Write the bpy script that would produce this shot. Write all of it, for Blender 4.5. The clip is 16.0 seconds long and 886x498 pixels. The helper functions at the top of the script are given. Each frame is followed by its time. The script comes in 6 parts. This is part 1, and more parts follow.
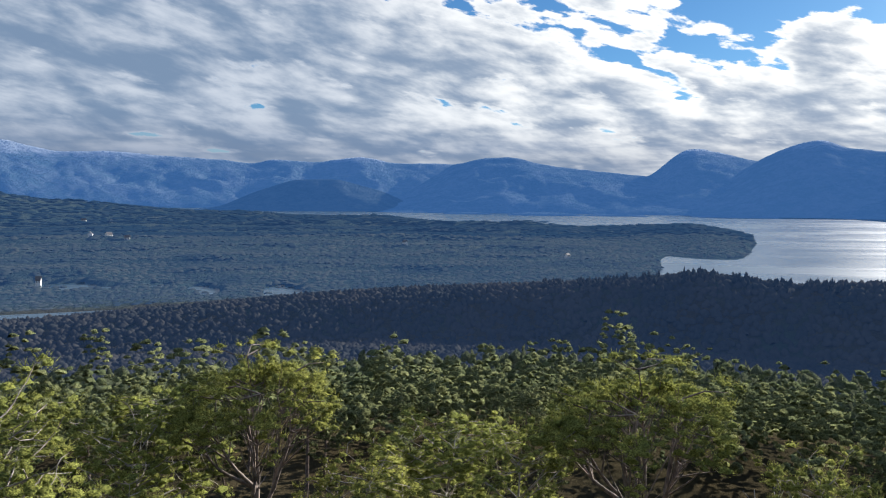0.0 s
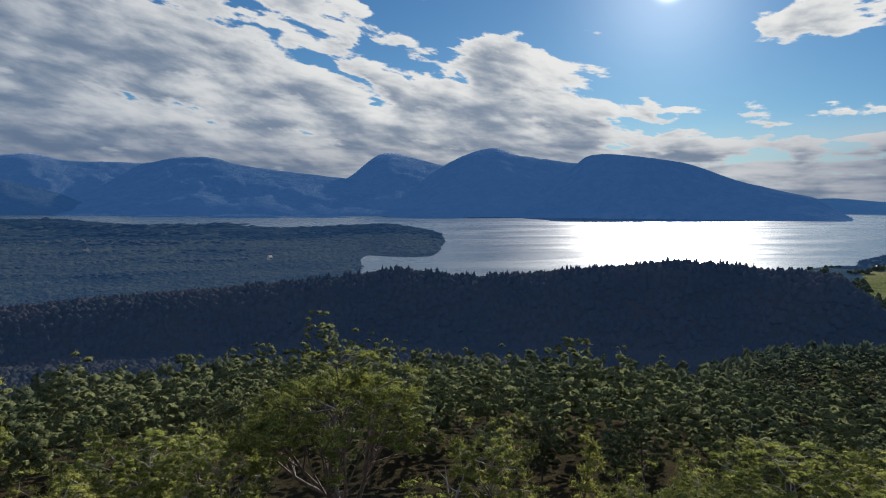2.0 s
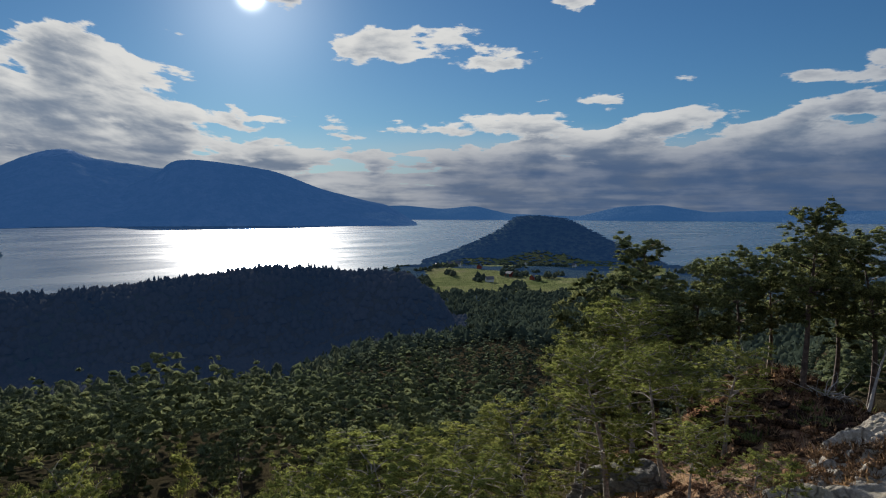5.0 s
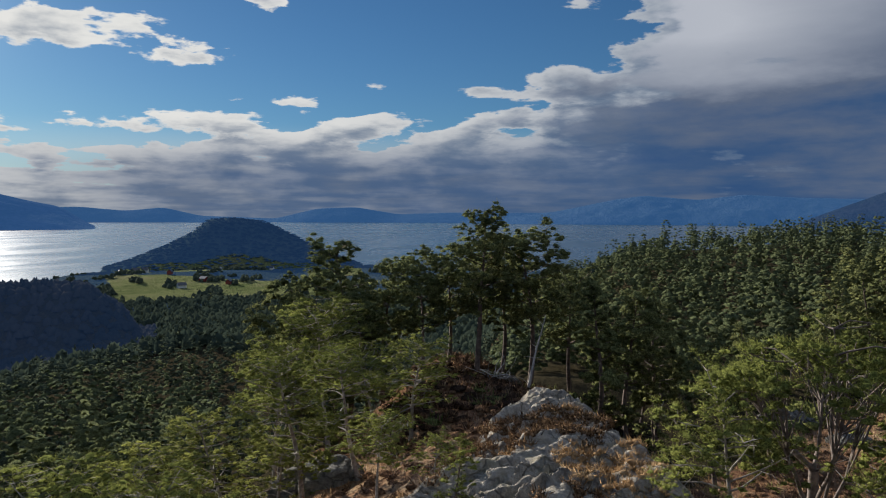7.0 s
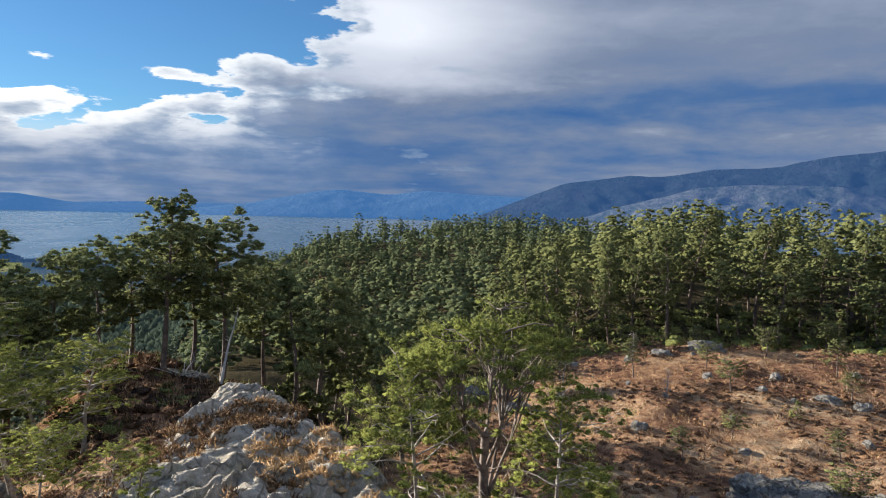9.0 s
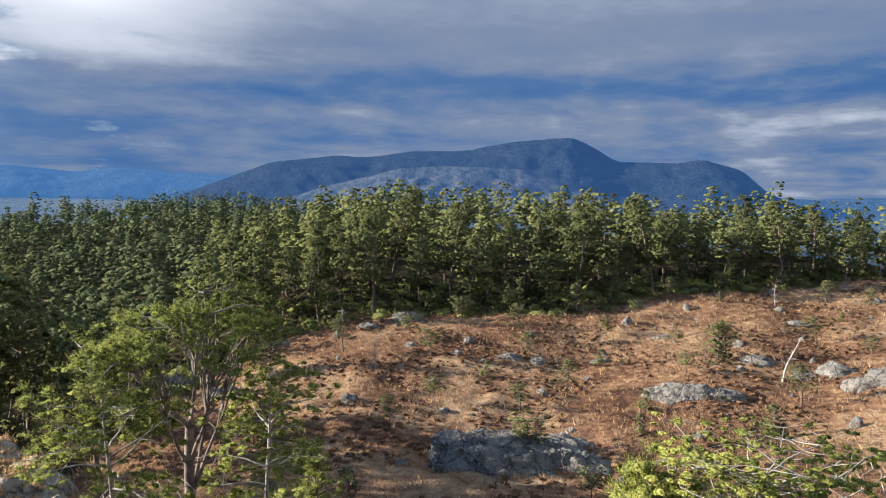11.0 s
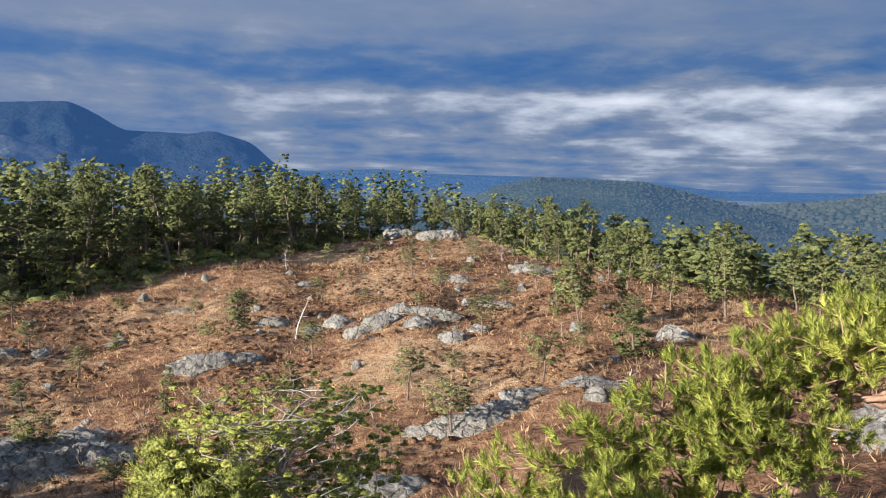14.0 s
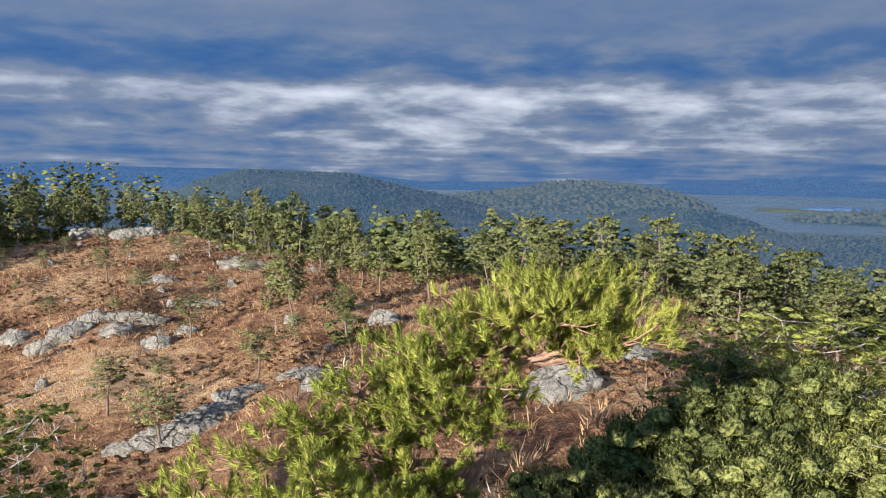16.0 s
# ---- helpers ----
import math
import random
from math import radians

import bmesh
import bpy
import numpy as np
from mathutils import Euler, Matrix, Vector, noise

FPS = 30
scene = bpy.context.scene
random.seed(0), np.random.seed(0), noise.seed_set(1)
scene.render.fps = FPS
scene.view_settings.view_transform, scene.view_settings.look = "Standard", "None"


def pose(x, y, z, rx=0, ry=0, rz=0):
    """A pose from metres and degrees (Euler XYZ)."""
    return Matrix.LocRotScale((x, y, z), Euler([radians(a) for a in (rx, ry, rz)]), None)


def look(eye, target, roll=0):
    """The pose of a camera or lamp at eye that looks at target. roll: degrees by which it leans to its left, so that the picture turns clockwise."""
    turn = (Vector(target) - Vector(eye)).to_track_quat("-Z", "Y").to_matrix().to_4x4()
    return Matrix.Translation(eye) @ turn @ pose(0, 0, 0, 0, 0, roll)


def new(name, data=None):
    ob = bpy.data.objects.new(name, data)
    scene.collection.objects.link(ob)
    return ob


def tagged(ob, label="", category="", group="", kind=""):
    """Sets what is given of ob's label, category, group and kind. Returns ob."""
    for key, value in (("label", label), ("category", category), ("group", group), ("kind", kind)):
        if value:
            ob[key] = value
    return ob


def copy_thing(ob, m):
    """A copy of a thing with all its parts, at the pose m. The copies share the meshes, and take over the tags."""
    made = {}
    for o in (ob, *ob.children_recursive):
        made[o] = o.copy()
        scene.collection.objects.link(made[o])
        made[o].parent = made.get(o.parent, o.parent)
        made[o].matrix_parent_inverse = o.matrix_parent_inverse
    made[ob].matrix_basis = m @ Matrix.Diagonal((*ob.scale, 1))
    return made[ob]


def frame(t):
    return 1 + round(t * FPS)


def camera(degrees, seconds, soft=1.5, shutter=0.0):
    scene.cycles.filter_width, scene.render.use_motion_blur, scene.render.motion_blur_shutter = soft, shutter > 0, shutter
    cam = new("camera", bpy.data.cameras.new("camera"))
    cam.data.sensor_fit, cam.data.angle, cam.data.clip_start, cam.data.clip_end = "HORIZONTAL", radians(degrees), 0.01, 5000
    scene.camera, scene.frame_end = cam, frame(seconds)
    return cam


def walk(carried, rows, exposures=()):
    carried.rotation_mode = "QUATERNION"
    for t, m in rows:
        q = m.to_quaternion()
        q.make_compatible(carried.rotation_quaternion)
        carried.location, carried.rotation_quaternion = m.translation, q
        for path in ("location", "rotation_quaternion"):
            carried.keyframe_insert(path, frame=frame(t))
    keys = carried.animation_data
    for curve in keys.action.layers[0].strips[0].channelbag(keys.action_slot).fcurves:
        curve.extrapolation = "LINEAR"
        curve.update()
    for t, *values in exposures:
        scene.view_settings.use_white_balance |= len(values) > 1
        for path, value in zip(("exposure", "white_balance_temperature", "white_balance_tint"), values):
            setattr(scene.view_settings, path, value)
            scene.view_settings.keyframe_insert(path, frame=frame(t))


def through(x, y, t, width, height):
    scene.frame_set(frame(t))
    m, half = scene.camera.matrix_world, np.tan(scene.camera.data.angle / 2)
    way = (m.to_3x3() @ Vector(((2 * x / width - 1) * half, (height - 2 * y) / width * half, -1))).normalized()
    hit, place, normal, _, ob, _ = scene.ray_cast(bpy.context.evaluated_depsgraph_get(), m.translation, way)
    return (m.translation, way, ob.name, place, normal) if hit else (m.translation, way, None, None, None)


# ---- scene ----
cam = camera(62.98, 16.0, 1.1)

# seconds, place in metres, then tilt, lean and turn in degrees
PATH = [
    (0.0, -0.177, 0.527, -0.038, 85.993, -0.450, -0.000),
    (0.5, -0.174, 0.505, -0.040, 85.957, -0.540, -5.557),
    (1.0, -0.226, 0.384, -0.024, 86.052, -0.660, -11.806),
    (1.5, -0.169, 0.225, 0.009, 86.107, -0.534, -17.323),
    (2.0, -0.125, 0.119, 0.028, 86.272, -0.351, -23.300),
    (2.5, -0.030, 0.092, 0.026, 86.463, -0.144, -28.706),
    (3.0, 0.037, 0.006, 0.029, 86.597, -0.076, -34.256),
    (5.5, -0.008, 0.084, 0.032, 87.087, -0.230, -61.190),
    (6.0, 0.068, 0.058, 0.030, 87.188, -0.255, -68.072),
    (6.5, 0.027, -0.032, 0.025, 87.241, -0.279, -73.591),
    (7.0, 0.093, -0.124, 0.031, 87.227, -0.205, -78.504),
    (7.5, 0.128, -0.196, 0.008, 87.300, -0.378, -84.530),
    (8.0, 0.134, -0.241, 0.018, 87.282, -0.603, -90.149),
    (8.5, 0.163, -0.211, -0.007, 87.180, -1.105, -96.248),
    (9.0, 0.219, -0.163, -0.025, 86.923, -1.386, -102.243),
    (11.5, 0.102, -0.214, -0.021, 85.424, -1.412, -130.958),
    (12.0, 0.066, -0.180, 0.002, 85.031, -1.477, -137.096),
    (12.5, 0.036, -0.140, 0.012, 84.940, -1.550, -143.115),
    (13.0, 0.041, -0.151, 0.008, 84.756, -1.562, -149.166),
    (13.5, 0.032, -0.119, 0.017, 84.571, -1.628, -155.696),
    (14.0, 0.043, -0.200, -0.010, 84.507, -1.440, -162.100),
    (14.5, 0.072, -0.375, -0.063, 84.435, -1.117, -167.953),
    (15.0, 0.046, -0.271, -0.033, 84.381, -0.770, -173.768),
    (15.5, 0.004, -0.238, -0.019, 84.330, -0.798, -179.255),
    (16.0, -0.058, -0.203, -0.012, 84.307, -0.837, -184.776),
]
EXPOSURES = [(0.0, 1.30, 6000, 10), (0.5, 1.02, 5950, 10), (1.0, 0.85, 5950, 10), (1.5, 0.56, 5950, 10), (2.5, 0.72, 5950, 10), (3.0, 0.64, 5950, 10),
             (5.5, 0.44, 6000, 10), (6.0, 0.46, 6000, 10), (6.5, 0.52, 6000, 10), (7.0, 0.58, 6050, 10), (7.5, 1.30, 6050, 10), (8.0, 1.42, 6050, 10),
             (9.0, 1.52, 6150, 10), (11.5, 1.62, 6150, 10), (13.0, 1.68, 6100, 10), (14.0, 1.62, 6100, 10), (16.0, 1.54, 6100, 10)]
walk(cam, [(row[0], pose(*row[1:])) for row in PATH], EXPOSURES)

SUN_AZ, SUN_EL = 40.2, 15.8
SEA = -55.0


# ---- light ----
def nd(tree, kind, **values):
    n = tree.nodes.new(kind)
    for k, v in values.items():
        if k in n.inputs:
            n.inputs[k].default_value = v
        else:
            setattr(n, k, v)
    return n


class Maths:
    """Short notation for shader arithmetic."""

    def __init__(self, tree):
        self.t = tree

    def put(self, socket, v):
        if isinstance(v, (int, float)):
            socket.default_value = v
        elif isinstance(v, tuple):
            socket.default_value = v
        else:
            self.t.links.new(v, socket)

    def op(self, name, a, b=0.0, c=0.0, clamp=False):
        n = self.t.nodes.new("ShaderNodeMath")
        n.operation, n.use_clamp = name, clamp
        for s, v in zip(n.inputs, (a, b, c)):
            self.put(s, v)
        return n.outputs[0]

    def add(self, a, b): return self.op("ADD", a, b)
    def sub(self, a, b): return self.op("SUBTRACT", a, b)
    def mul(self, a, b): return self.op("MULTIPLY", a, b)
    def div(self, a, b): return self.op("DIVIDE", a, b)

    def smooth(self, v, lo, hi):
        n = self.t.nodes.new("ShaderNodeMapRange")
        n.interpolation_type = "SMOOTHSTEP"
        for k, x in (("Value", v), ("From Min", lo), ("From Max", hi), ("To Min", 0.0), ("To Max", 1.0)):
            self.put(n.inputs[k], x)
        return n.outputs[0]

    def mix(self, f, a, b):
        n = self.t.nodes.new("ShaderNodeMix")
        n.data_type = "RGBA"
        self.put(n.inputs[0], f)
        self.put(n.inputs[6], a if not isinstance(a, tuple) else (*a, 1))
        self.put(n.inputs[7], b if not isinstance(b, tuple) else (*b, 1))
        return n.outputs[2]

    def noise(self, vec, scale, detail=5.0, rough=0.55, distort=0.0):
        n = nd(self.t, "ShaderNodeTexNoise", Scale=scale, Detail=detail, Roughness=rough, Distortion=distort)
        if vec is not None:
            self.t.links.new(vec, n.inputs["Vector"])
        return n.outputs["Fac"]

    def xyz(self, x, y, z):
        n = self.t.nodes.new("ShaderNodeCombineXYZ")
        for s, v in zip(n.inputs, (x, y, z)):
            self.put(s, v)
        return n.outputs[0]

    def ramp(self, v, stops, kind="EASE"):
        """Piecewise curve: stops of (place 0..1, value)."""
        n = self.t.nodes.new("ShaderNodeValToRGB")
        n.color_ramp.interpolation = kind
        e = n.color_ramp.elements
        while len(e) < len(stops):
            e.new(0.5)
        for el, (p, val) in zip(e, stops):
            el.position = p
            el.color = (val, val, val, 1) if isinstance(val, (int, float)) else (*val, 1)
        self.put(n.inputs[0], v)
        return n.outputs[0]


world = bpy.data.worlds.new("sky")
scene.world = world
world.use_nodes = True
W = world.node_tree
W.nodes.clear()
m = Maths(W)
sky = nd(W, "ShaderNodeTexSky", sky_type="NISHITA", sun_disc=False, sun_elevation=radians(SUN_EL),
         sun_rotation=radians(SUN_AZ), altitude=200.0, air_density=1.0, dust_density=0.15, ozone_density=3.0)
coord = W.nodes.new("ShaderNodeTexCoord")
sep = W.nodes.new("ShaderNodeSeparateXYZ")
W.links.new(coord.outputs["Generated"], sep.inputs[0])
dx, dy, dz = sep.outputs
up = m.op("MAXIMUM", dz, 0.0)
elev = m.mul(m.op("ARCSINE", dz), 180 / math.pi)                       # degrees
azim = m.mul(m.op("ARCTAN2", dx, dy), 180 / math.pi)                   # degrees, right of north
azim = m.op("MODULO", m.add(azim, 420.0), 360.0)                       # 0 at -60
a01 = m.div(azim, 360.0)


def azp(deg):
    return (deg + 60) / 360


# cloud layer seen in perspective: flat sheet over the land
deep = m.add(up, 0.05)
px, py = m.div(dx, deep), m.div(dy, deep)
flat = m.xyz(px, py, 0.0)
# the same on the dome, for billowing edges
slant = m.mul(m.op("MINIMUM", azim, 100.0), 0.20)                      # the rows of cloud sink towards the sun

# upper edge of the main cloud bank by direction (degrees of height / 30)
edge = m.ramp(a01, [(azp(-60), 1.0), (azp(-20), 0.95), (azp(-5), 0.62), (azp(4), 0.50), (azp(18), 0.37), (azp(30), 0.33),
                    (azp(36), 0.25), (azp(44), 0.17), (azp(52), 0.17), (azp(60), 0.25), (azp(70), 0.24), (azp(80), 0.25),
                    (azp(86), 0.27), (azp(92), 0.38), (azp(97), 0.52), (azp(106), 1.0), (azp(290), 1.0)], "LINEAR")
edge = m.mul(edge, 30.0)
# how closed the bank is: broken cumulus on the sunny side, overcast away from it
closed = m.ramp(a01, [(azp(-60), 0.30), (azp(-10), 0.22), (azp(20), 0.26), (azp(40), 0.36), (azp(60), 0.45), (azp(85), 0.5),
                      (azp(100), 0.8), (azp(120), 1.0), (azp(210), 0.9), (azp(290), 0.4)], "LINEAR")


def puff_at(el_now, az, el, wa, we, amount):
    """A separate cloud round one direction."""
    u = m.div(m.sub(azim, az + 60.0), wa)
    v = m.div(m.sub(el_now, el), we)
    return m.mul(m.op("EXPONENT", m.mul(m.add(m.mul(u, u), m.mul(v, v)), -1.0)), amount)


PUFFS = ((31.0, 10.6, 5.4, 2.50, 0.38), (48.5, 12.6, 5.4, 1.38, 0.45), (55.0, 13.2, 4.8, 1.62, 0.43), (60.0, 11.2, 3.6, 1.00, 0.41), (12.0, 15.0, 3.1, 2.00, 0.41), (16.5, 14.6, 2.4, 1.50, 0.36),
         (42.5, 16.3, 2.4, 1.75, 0.45), (73.0, 9.9, 1.7, 0.75, 0.45), (81.5, 9.6, 1.9, 0.50, 0.41), (65.5, 16.0, 2.4, 1.25, 0.45), (87.0, 10.0, 2.9, 1.50, 0.45),
         (93.0, 16.5, 8.4, 2.25, 0.41))


def density(shift, detail, bank=1.0):
    """Cloud density in the direction raised by so many degrees."""
    el_now = m.add(elev, shift)
    billow = m.noise(m.xyz(m.mul(azim, 0.19), m.mul(m.add(el_now, slant), 0.54), 3.0), 1.0, detail, 0.55, 0.15)
    deep_now = m.add(up, 0.05 + shift * 0.017)
    sheet = m.noise(m.xyz(m.div(dx, deep_now), m.div(dy, deep_now), 0.0), 0.95, min(detail, 7.0), 0.52, 0.15)
    inside = m.op("MAXIMUM", m.op("MINIMUM", m.mul(m.sub(edge, el_now), 0.10), 0.42), -0.32)
    d_ = m.add(m.mul(m.sub(billow, 0.5), 1.35), m.mul(m.sub(sheet, 0.5), 0.75))
    d_ = m.add(m.add(d_, m.mul(inside, m.mul(m.add(closed, 0.50), bank))), 0.0)
    for c in PUFFS:
        d_ = m.add(d_, m.mul(puff_at(el_now, *c), 1.0 if bank == 1.0 else 0.35))
    return d_


dens = density(0.0, 9.0)
above = density(0.9, 5.0, 0.45)
cover = m.smooth(dens, 0.0, 0.08)
thick = m.smooth(dens, 0.02, 0.22)
under = m.smooth(above, -0.20, 0.36)

cosun = m.add(m.mul(dx, math.sin(radians(SUN_AZ)) * math.cos(radians(SUN_EL))),
              m.add(m.mul(dy, math.cos(radians(SUN_AZ)) * math.cos(radians(SUN_EL))), m.mul(dz, math.sin(radians(SUN_EL)))))
near_sun = m.smooth(cosun, 0.55, 1.0)
glow = m.op("POWER", m.op("MAXIMUM", cosun, 0.0), 250.0)
core = m.op("POWER", m.op("MAXIMUM", cosun, 0.0), 14000.0)

bright = m.mix(near_sun, (3.1, 3.25, 3.45), (6.3, 6.0, 5.4))
shade = m.mix(near_sun, (0.68, 1.10, 1.70), (0.95, 1.36, 1.96))
puff = m.mix(m.mul(under, m.add(m.mul(thick, 0.76), 0.10)), bright, shade)

# overcast far from the sun: long level bands
streak = m.add(m.mul(m.noise(m.xyz(m.mul(azim, 0.17), m.mul(elev, 0.58), 0.0), 1.0, 9.0, 0.57, 0.15), 0.65), m.mul(m.noise(flat, 0.62, 8.0, 0.55, 0.25), 0.40))
wide = m.noise(m.xyz(m.mul(azim, 0.02), m.mul(elev, 0.13), 7.0), 1.0, 3.0, 0.5, 0.2)
level = m.ramp(m.div(elev, 30.0), [(0.0, 0.34), (0.10, 0.42), (0.20, 0.40), (0.27, 0.22), (0.36, 0.40), (0.5, 0.47), (1.0, 0.50)], "EASE")
rough = m.ramp(a01, [(azp(-60), 0.7), (azp(100), 0.8), (azp(128), 0.9), (azp(160), 1.4), (azp(180), 1.6), (azp(215), 1.6), (azp(290), 1.0)], "LINEAR")
rough = m.mul(rough, m.sub(1.0, m.mul(m.smooth(elev, 8.0, 12.0), 0.75)))
tone = m.add(m.add(level, m.sub(m.add(puff_at(elev, 190.0, 6.2, 45.0, 1.3, 0.22), puff_at(elev, 97.0, 13.5, 11.0, 5.0, 0.60)), puff_at(elev, 84.0, 4.0, 30.0, 3.4, 0.20))), m.add(m.mul(m.sub(streak, 0.5), rough), m.mul(m.sub(wide, 0.5), 0.45)))
grey = m.ramp(tone, [(0.08, (0.036, 0.115, 0.30)), (0.28, (0.080, 0.155, 0.31)), (0.48, (0.19, 0.235, 0.33)), (0.72, (0.50, 0.53, 0.60)), (1.0, (0.80, 0.81, 0.85))], "LINEAR")
dull = m.ramp(tone, [(0.08, (0.055, 0.115, 0.23)), (0.28, (0.095, 0.145, 0.235)), (0.48, (0.17, 0.205, 0.27)), (0.72, (0.48, 0.52, 0.58)), (1.0, (0.80, 0.82, 0.86))], "LINEAR")
grey = m.mix(m.ramp(a01, [(azp(150), 0.0), (azp(180), 0.22)], "LINEAR"), grey, dull)
scale10 = nd(W, "ShaderNodeVectorMath", operation="SCALE")
W.links.new(grey, scale10.inputs[0])
scale10.inputs["Scale"].default_value = 4.6
over = m.ramp(a01, [(azp(-60), 0.2), (azp(-30), 0.0), (azp(70), 0.0), (azp(100), 1.0), (azp(250), 1.0), (azp(299), 0.3)], "EASE")
low_over = m.mul(m.ramp(a01, [(azp(-60), 0.55), (azp(20), 0.45), (azp(40), 0.25), (azp(62), 0.75), (azp(90), 0.85), (azp(299), 0.5)], "EASE"), m.sub(1.0, m.smooth(elev, 2.5, 7.0)))
far_side = m.smooth(azim, 155.0, 168.0)
cloud = m.mix(m.op("MAXIMUM", m.mul(over, m.op("MAXIMUM", m.smooth(dens, 0.10, 0.40), far_side)), low_over), puff, scale10.outputs[0])
cover = m.op("MAXIMUM", m.op("MAXIMUM", cover, low_over), far_side)

halo = nd(W, "ShaderNodeVectorMath", operation="SCALE")
halo.inputs[0].default_value = (1.0, 0.97, 0.9)
m.put(halo.inputs["Scale"], m.add(m.mul(glow, 2.4), m.mul(core, 50.0)))
clear = nd(W, "ShaderNodeVectorMath", operation="ADD")
air = nd(W, "ShaderNodeVectorMath", operation="MULTIPLY")
air.inputs[1].default_value = (0.245, 0.365, 0.455)
W.links.new(sky.outputs[0], air.inputs[0])
W.links.new(air.outputs[0], clear.inputs[0])
W.links.new(halo.outputs[0], clear.inputs[1])
both = m.mix(cover, clear.outputs[0], cloud)
zenith = nd(W, "ShaderNodeVectorMath", operation="SCALE")
W.links.new(both, zenith.inputs[0])
m.put(zenith.inputs["Scale"], m.add(1.0, m.mul(m.smooth(elev, 17.0, 60.0), 1.3)))
back = nd(W, "ShaderNodeBackground", Strength=0.086)
W.links.new(zenith.outputs[0], back.inputs[0])
out = W.nodes.new("ShaderNodeOutputWorld")
W.links.new(back.outputs[0], out.inputs[0])

sun = bpy.data.lights.new("sun", "SUN")
sun.energy, sun.angle, sun.color = 5.0, radians(0.6), (1.0, 0.90, 0.76)
sun_ob = new("sun", sun)
sa, se = radians(SUN_AZ), radians(SUN_EL)
sun_ob.matrix_world = look((0, 0, 40), (-math.sin(sa) * 100, -math.cos(sa) * 100, 40 - math.tan(se) * 100))


# ---- materials ----
def material(name):
    mat = bpy.data.materials.new(name)
    mat.use_nodes = True
    t = mat.node_tree
    t.nodes.clear()
    o = t.nodes.new("ShaderNodeOutputMaterial")
    b = t.nodes.new("ShaderNodeBsdfPrincipled")
    t.links.new(b.outputs[0], o.inputs[0])
    return mat, t, Maths(t), b, o


def place(t):
    return t.nodes.new("ShaderNodeNewGeometry").outputs["Position"]


def bump(t, mm, b, height, strength, distance):
    n = nd(t, "ShaderNodeBump", Strength=strength, Distance=distance)
    mm.put(n.inputs["Height"], height)
    t.links.new(n.outputs[0], b.inputs["Normal"])


def leaf_material(name, dark, light, tip, through=0.35, air=None, scale=0.9, grain=0.0):
    """Needles: colour varies by tuft and by tree; light passes through in part."""
    mat, t, mm, b, o = material(name)
    geo = t.nodes.new("ShaderNodeNewGeometry")
    info = t.nodes.new("ShaderNodeObjectInfo")
    col = mm.mix(geo.outputs["Random Per Island"], dark, light)
    patch = mm.noise(geo.outputs["Position"], scale, 3.0)
    col = mm.mix(mm.smooth(mm.add(mm.mul(patch, 0.8), mm.mul(info.outputs["Random"], 0.4)), 0.45, 0.95), col, tip)
    b.inputs["Roughness"].default_value = 0.75
    b.inputs["Specular IOR Level"].default_value = 0.0
    if grain:                                       # needles within a pad
        needle = mm.noise(geo.outputs["Position"], grain, 3.0, 0.65)
        col = mm.mix(mm.smooth(needle, 0.60, 0.40), col, tuple(c * 0.45 for c in dark))
        bump(t, mm, b, needle, 1.0, 1.2 / grain)
    mm.put(b.inputs["Base Color"], col)
    # distance haze painted as emission on remote woods
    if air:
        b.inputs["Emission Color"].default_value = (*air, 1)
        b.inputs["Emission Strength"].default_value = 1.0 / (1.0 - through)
    tr = t.nodes.new("ShaderNodeBsdfTranslucent")
    mm.put(tr.inputs["Color"], col)
    mx = nd(t, "ShaderNodeMixShader")
    mx.inputs[0].default_value = through
    t.links.new(b.outputs[0], mx.inputs[1])
    t.links.new(tr.outputs[0], mx.inputs[2])
    t.links.new(mx.outputs[0], o.inputs[0])
    return mat


def bark_material(name, lo, hi, scale=6.0):
    mat, t, mm, b, o = material(name)
    tc = t.nodes.new("ShaderNodeTexCoord")
    v = mm.noise(tc.outputs["Object"], scale, 6.0, 0.65, 0.4)
    w = mm.noise(tc.outputs["Object"], scale * 0.2, 2.0)
    mm.put(b.inputs["Base Color"], mm.mix(mm.smooth(mm.add(mm.mul(v, 0.7), mm.mul(w, 0.3)), 0.35, 0.65), lo, hi))
    b.inputs["Roughness"].default_value = 0.9
    bump(t, mm, b, v, 0.6, 0.03)
    return mat


HAZE_MID, HAZE, HAZE_FAR, HAZE_INLAND, HAZE_EAST, HAZE_RIDGE = (0.006, 0.016, 0.040), (0.014, 0.042, 0.108), (0.017, 0.050, 0.118), (0.011, 0.034, 0.088), (0.008, 0.023, 0.060), (0.0032, 0.0074, 0.0175)     # distance haze painted as emission on mountains, ridge, far woods and lowland
# one pine needle colour in copies, lightened or darkened for each stand's light
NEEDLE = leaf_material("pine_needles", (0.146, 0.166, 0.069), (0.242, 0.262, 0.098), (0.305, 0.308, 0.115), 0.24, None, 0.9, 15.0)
NEEDLE_LIT_KNOLL = leaf_material("pine_needles_painted_lit_on_knoll", (0.165, 0.195, 0.085), (0.290, 0.320, 0.125), (0.380, 0.390, 0.150), 0.32, None, 0.9, 15.0)
NEEDLE_LIT_NEAR = leaf_material("pine_needles_painted_lit_near", (0.260, 0.295, 0.085), (0.400, 0.425, 0.110), (0.520, 0.515, 0.135), 0.42, None, 1.6, 32.0)
NEEDLE_HERO = leaf_material("pine_needles_painted_sunlit", (0.125, 0.15, 0.036), (0.37, 0.40, 0.085), (0.50, 0.50, 0.12), 0.25, None, 4.0)
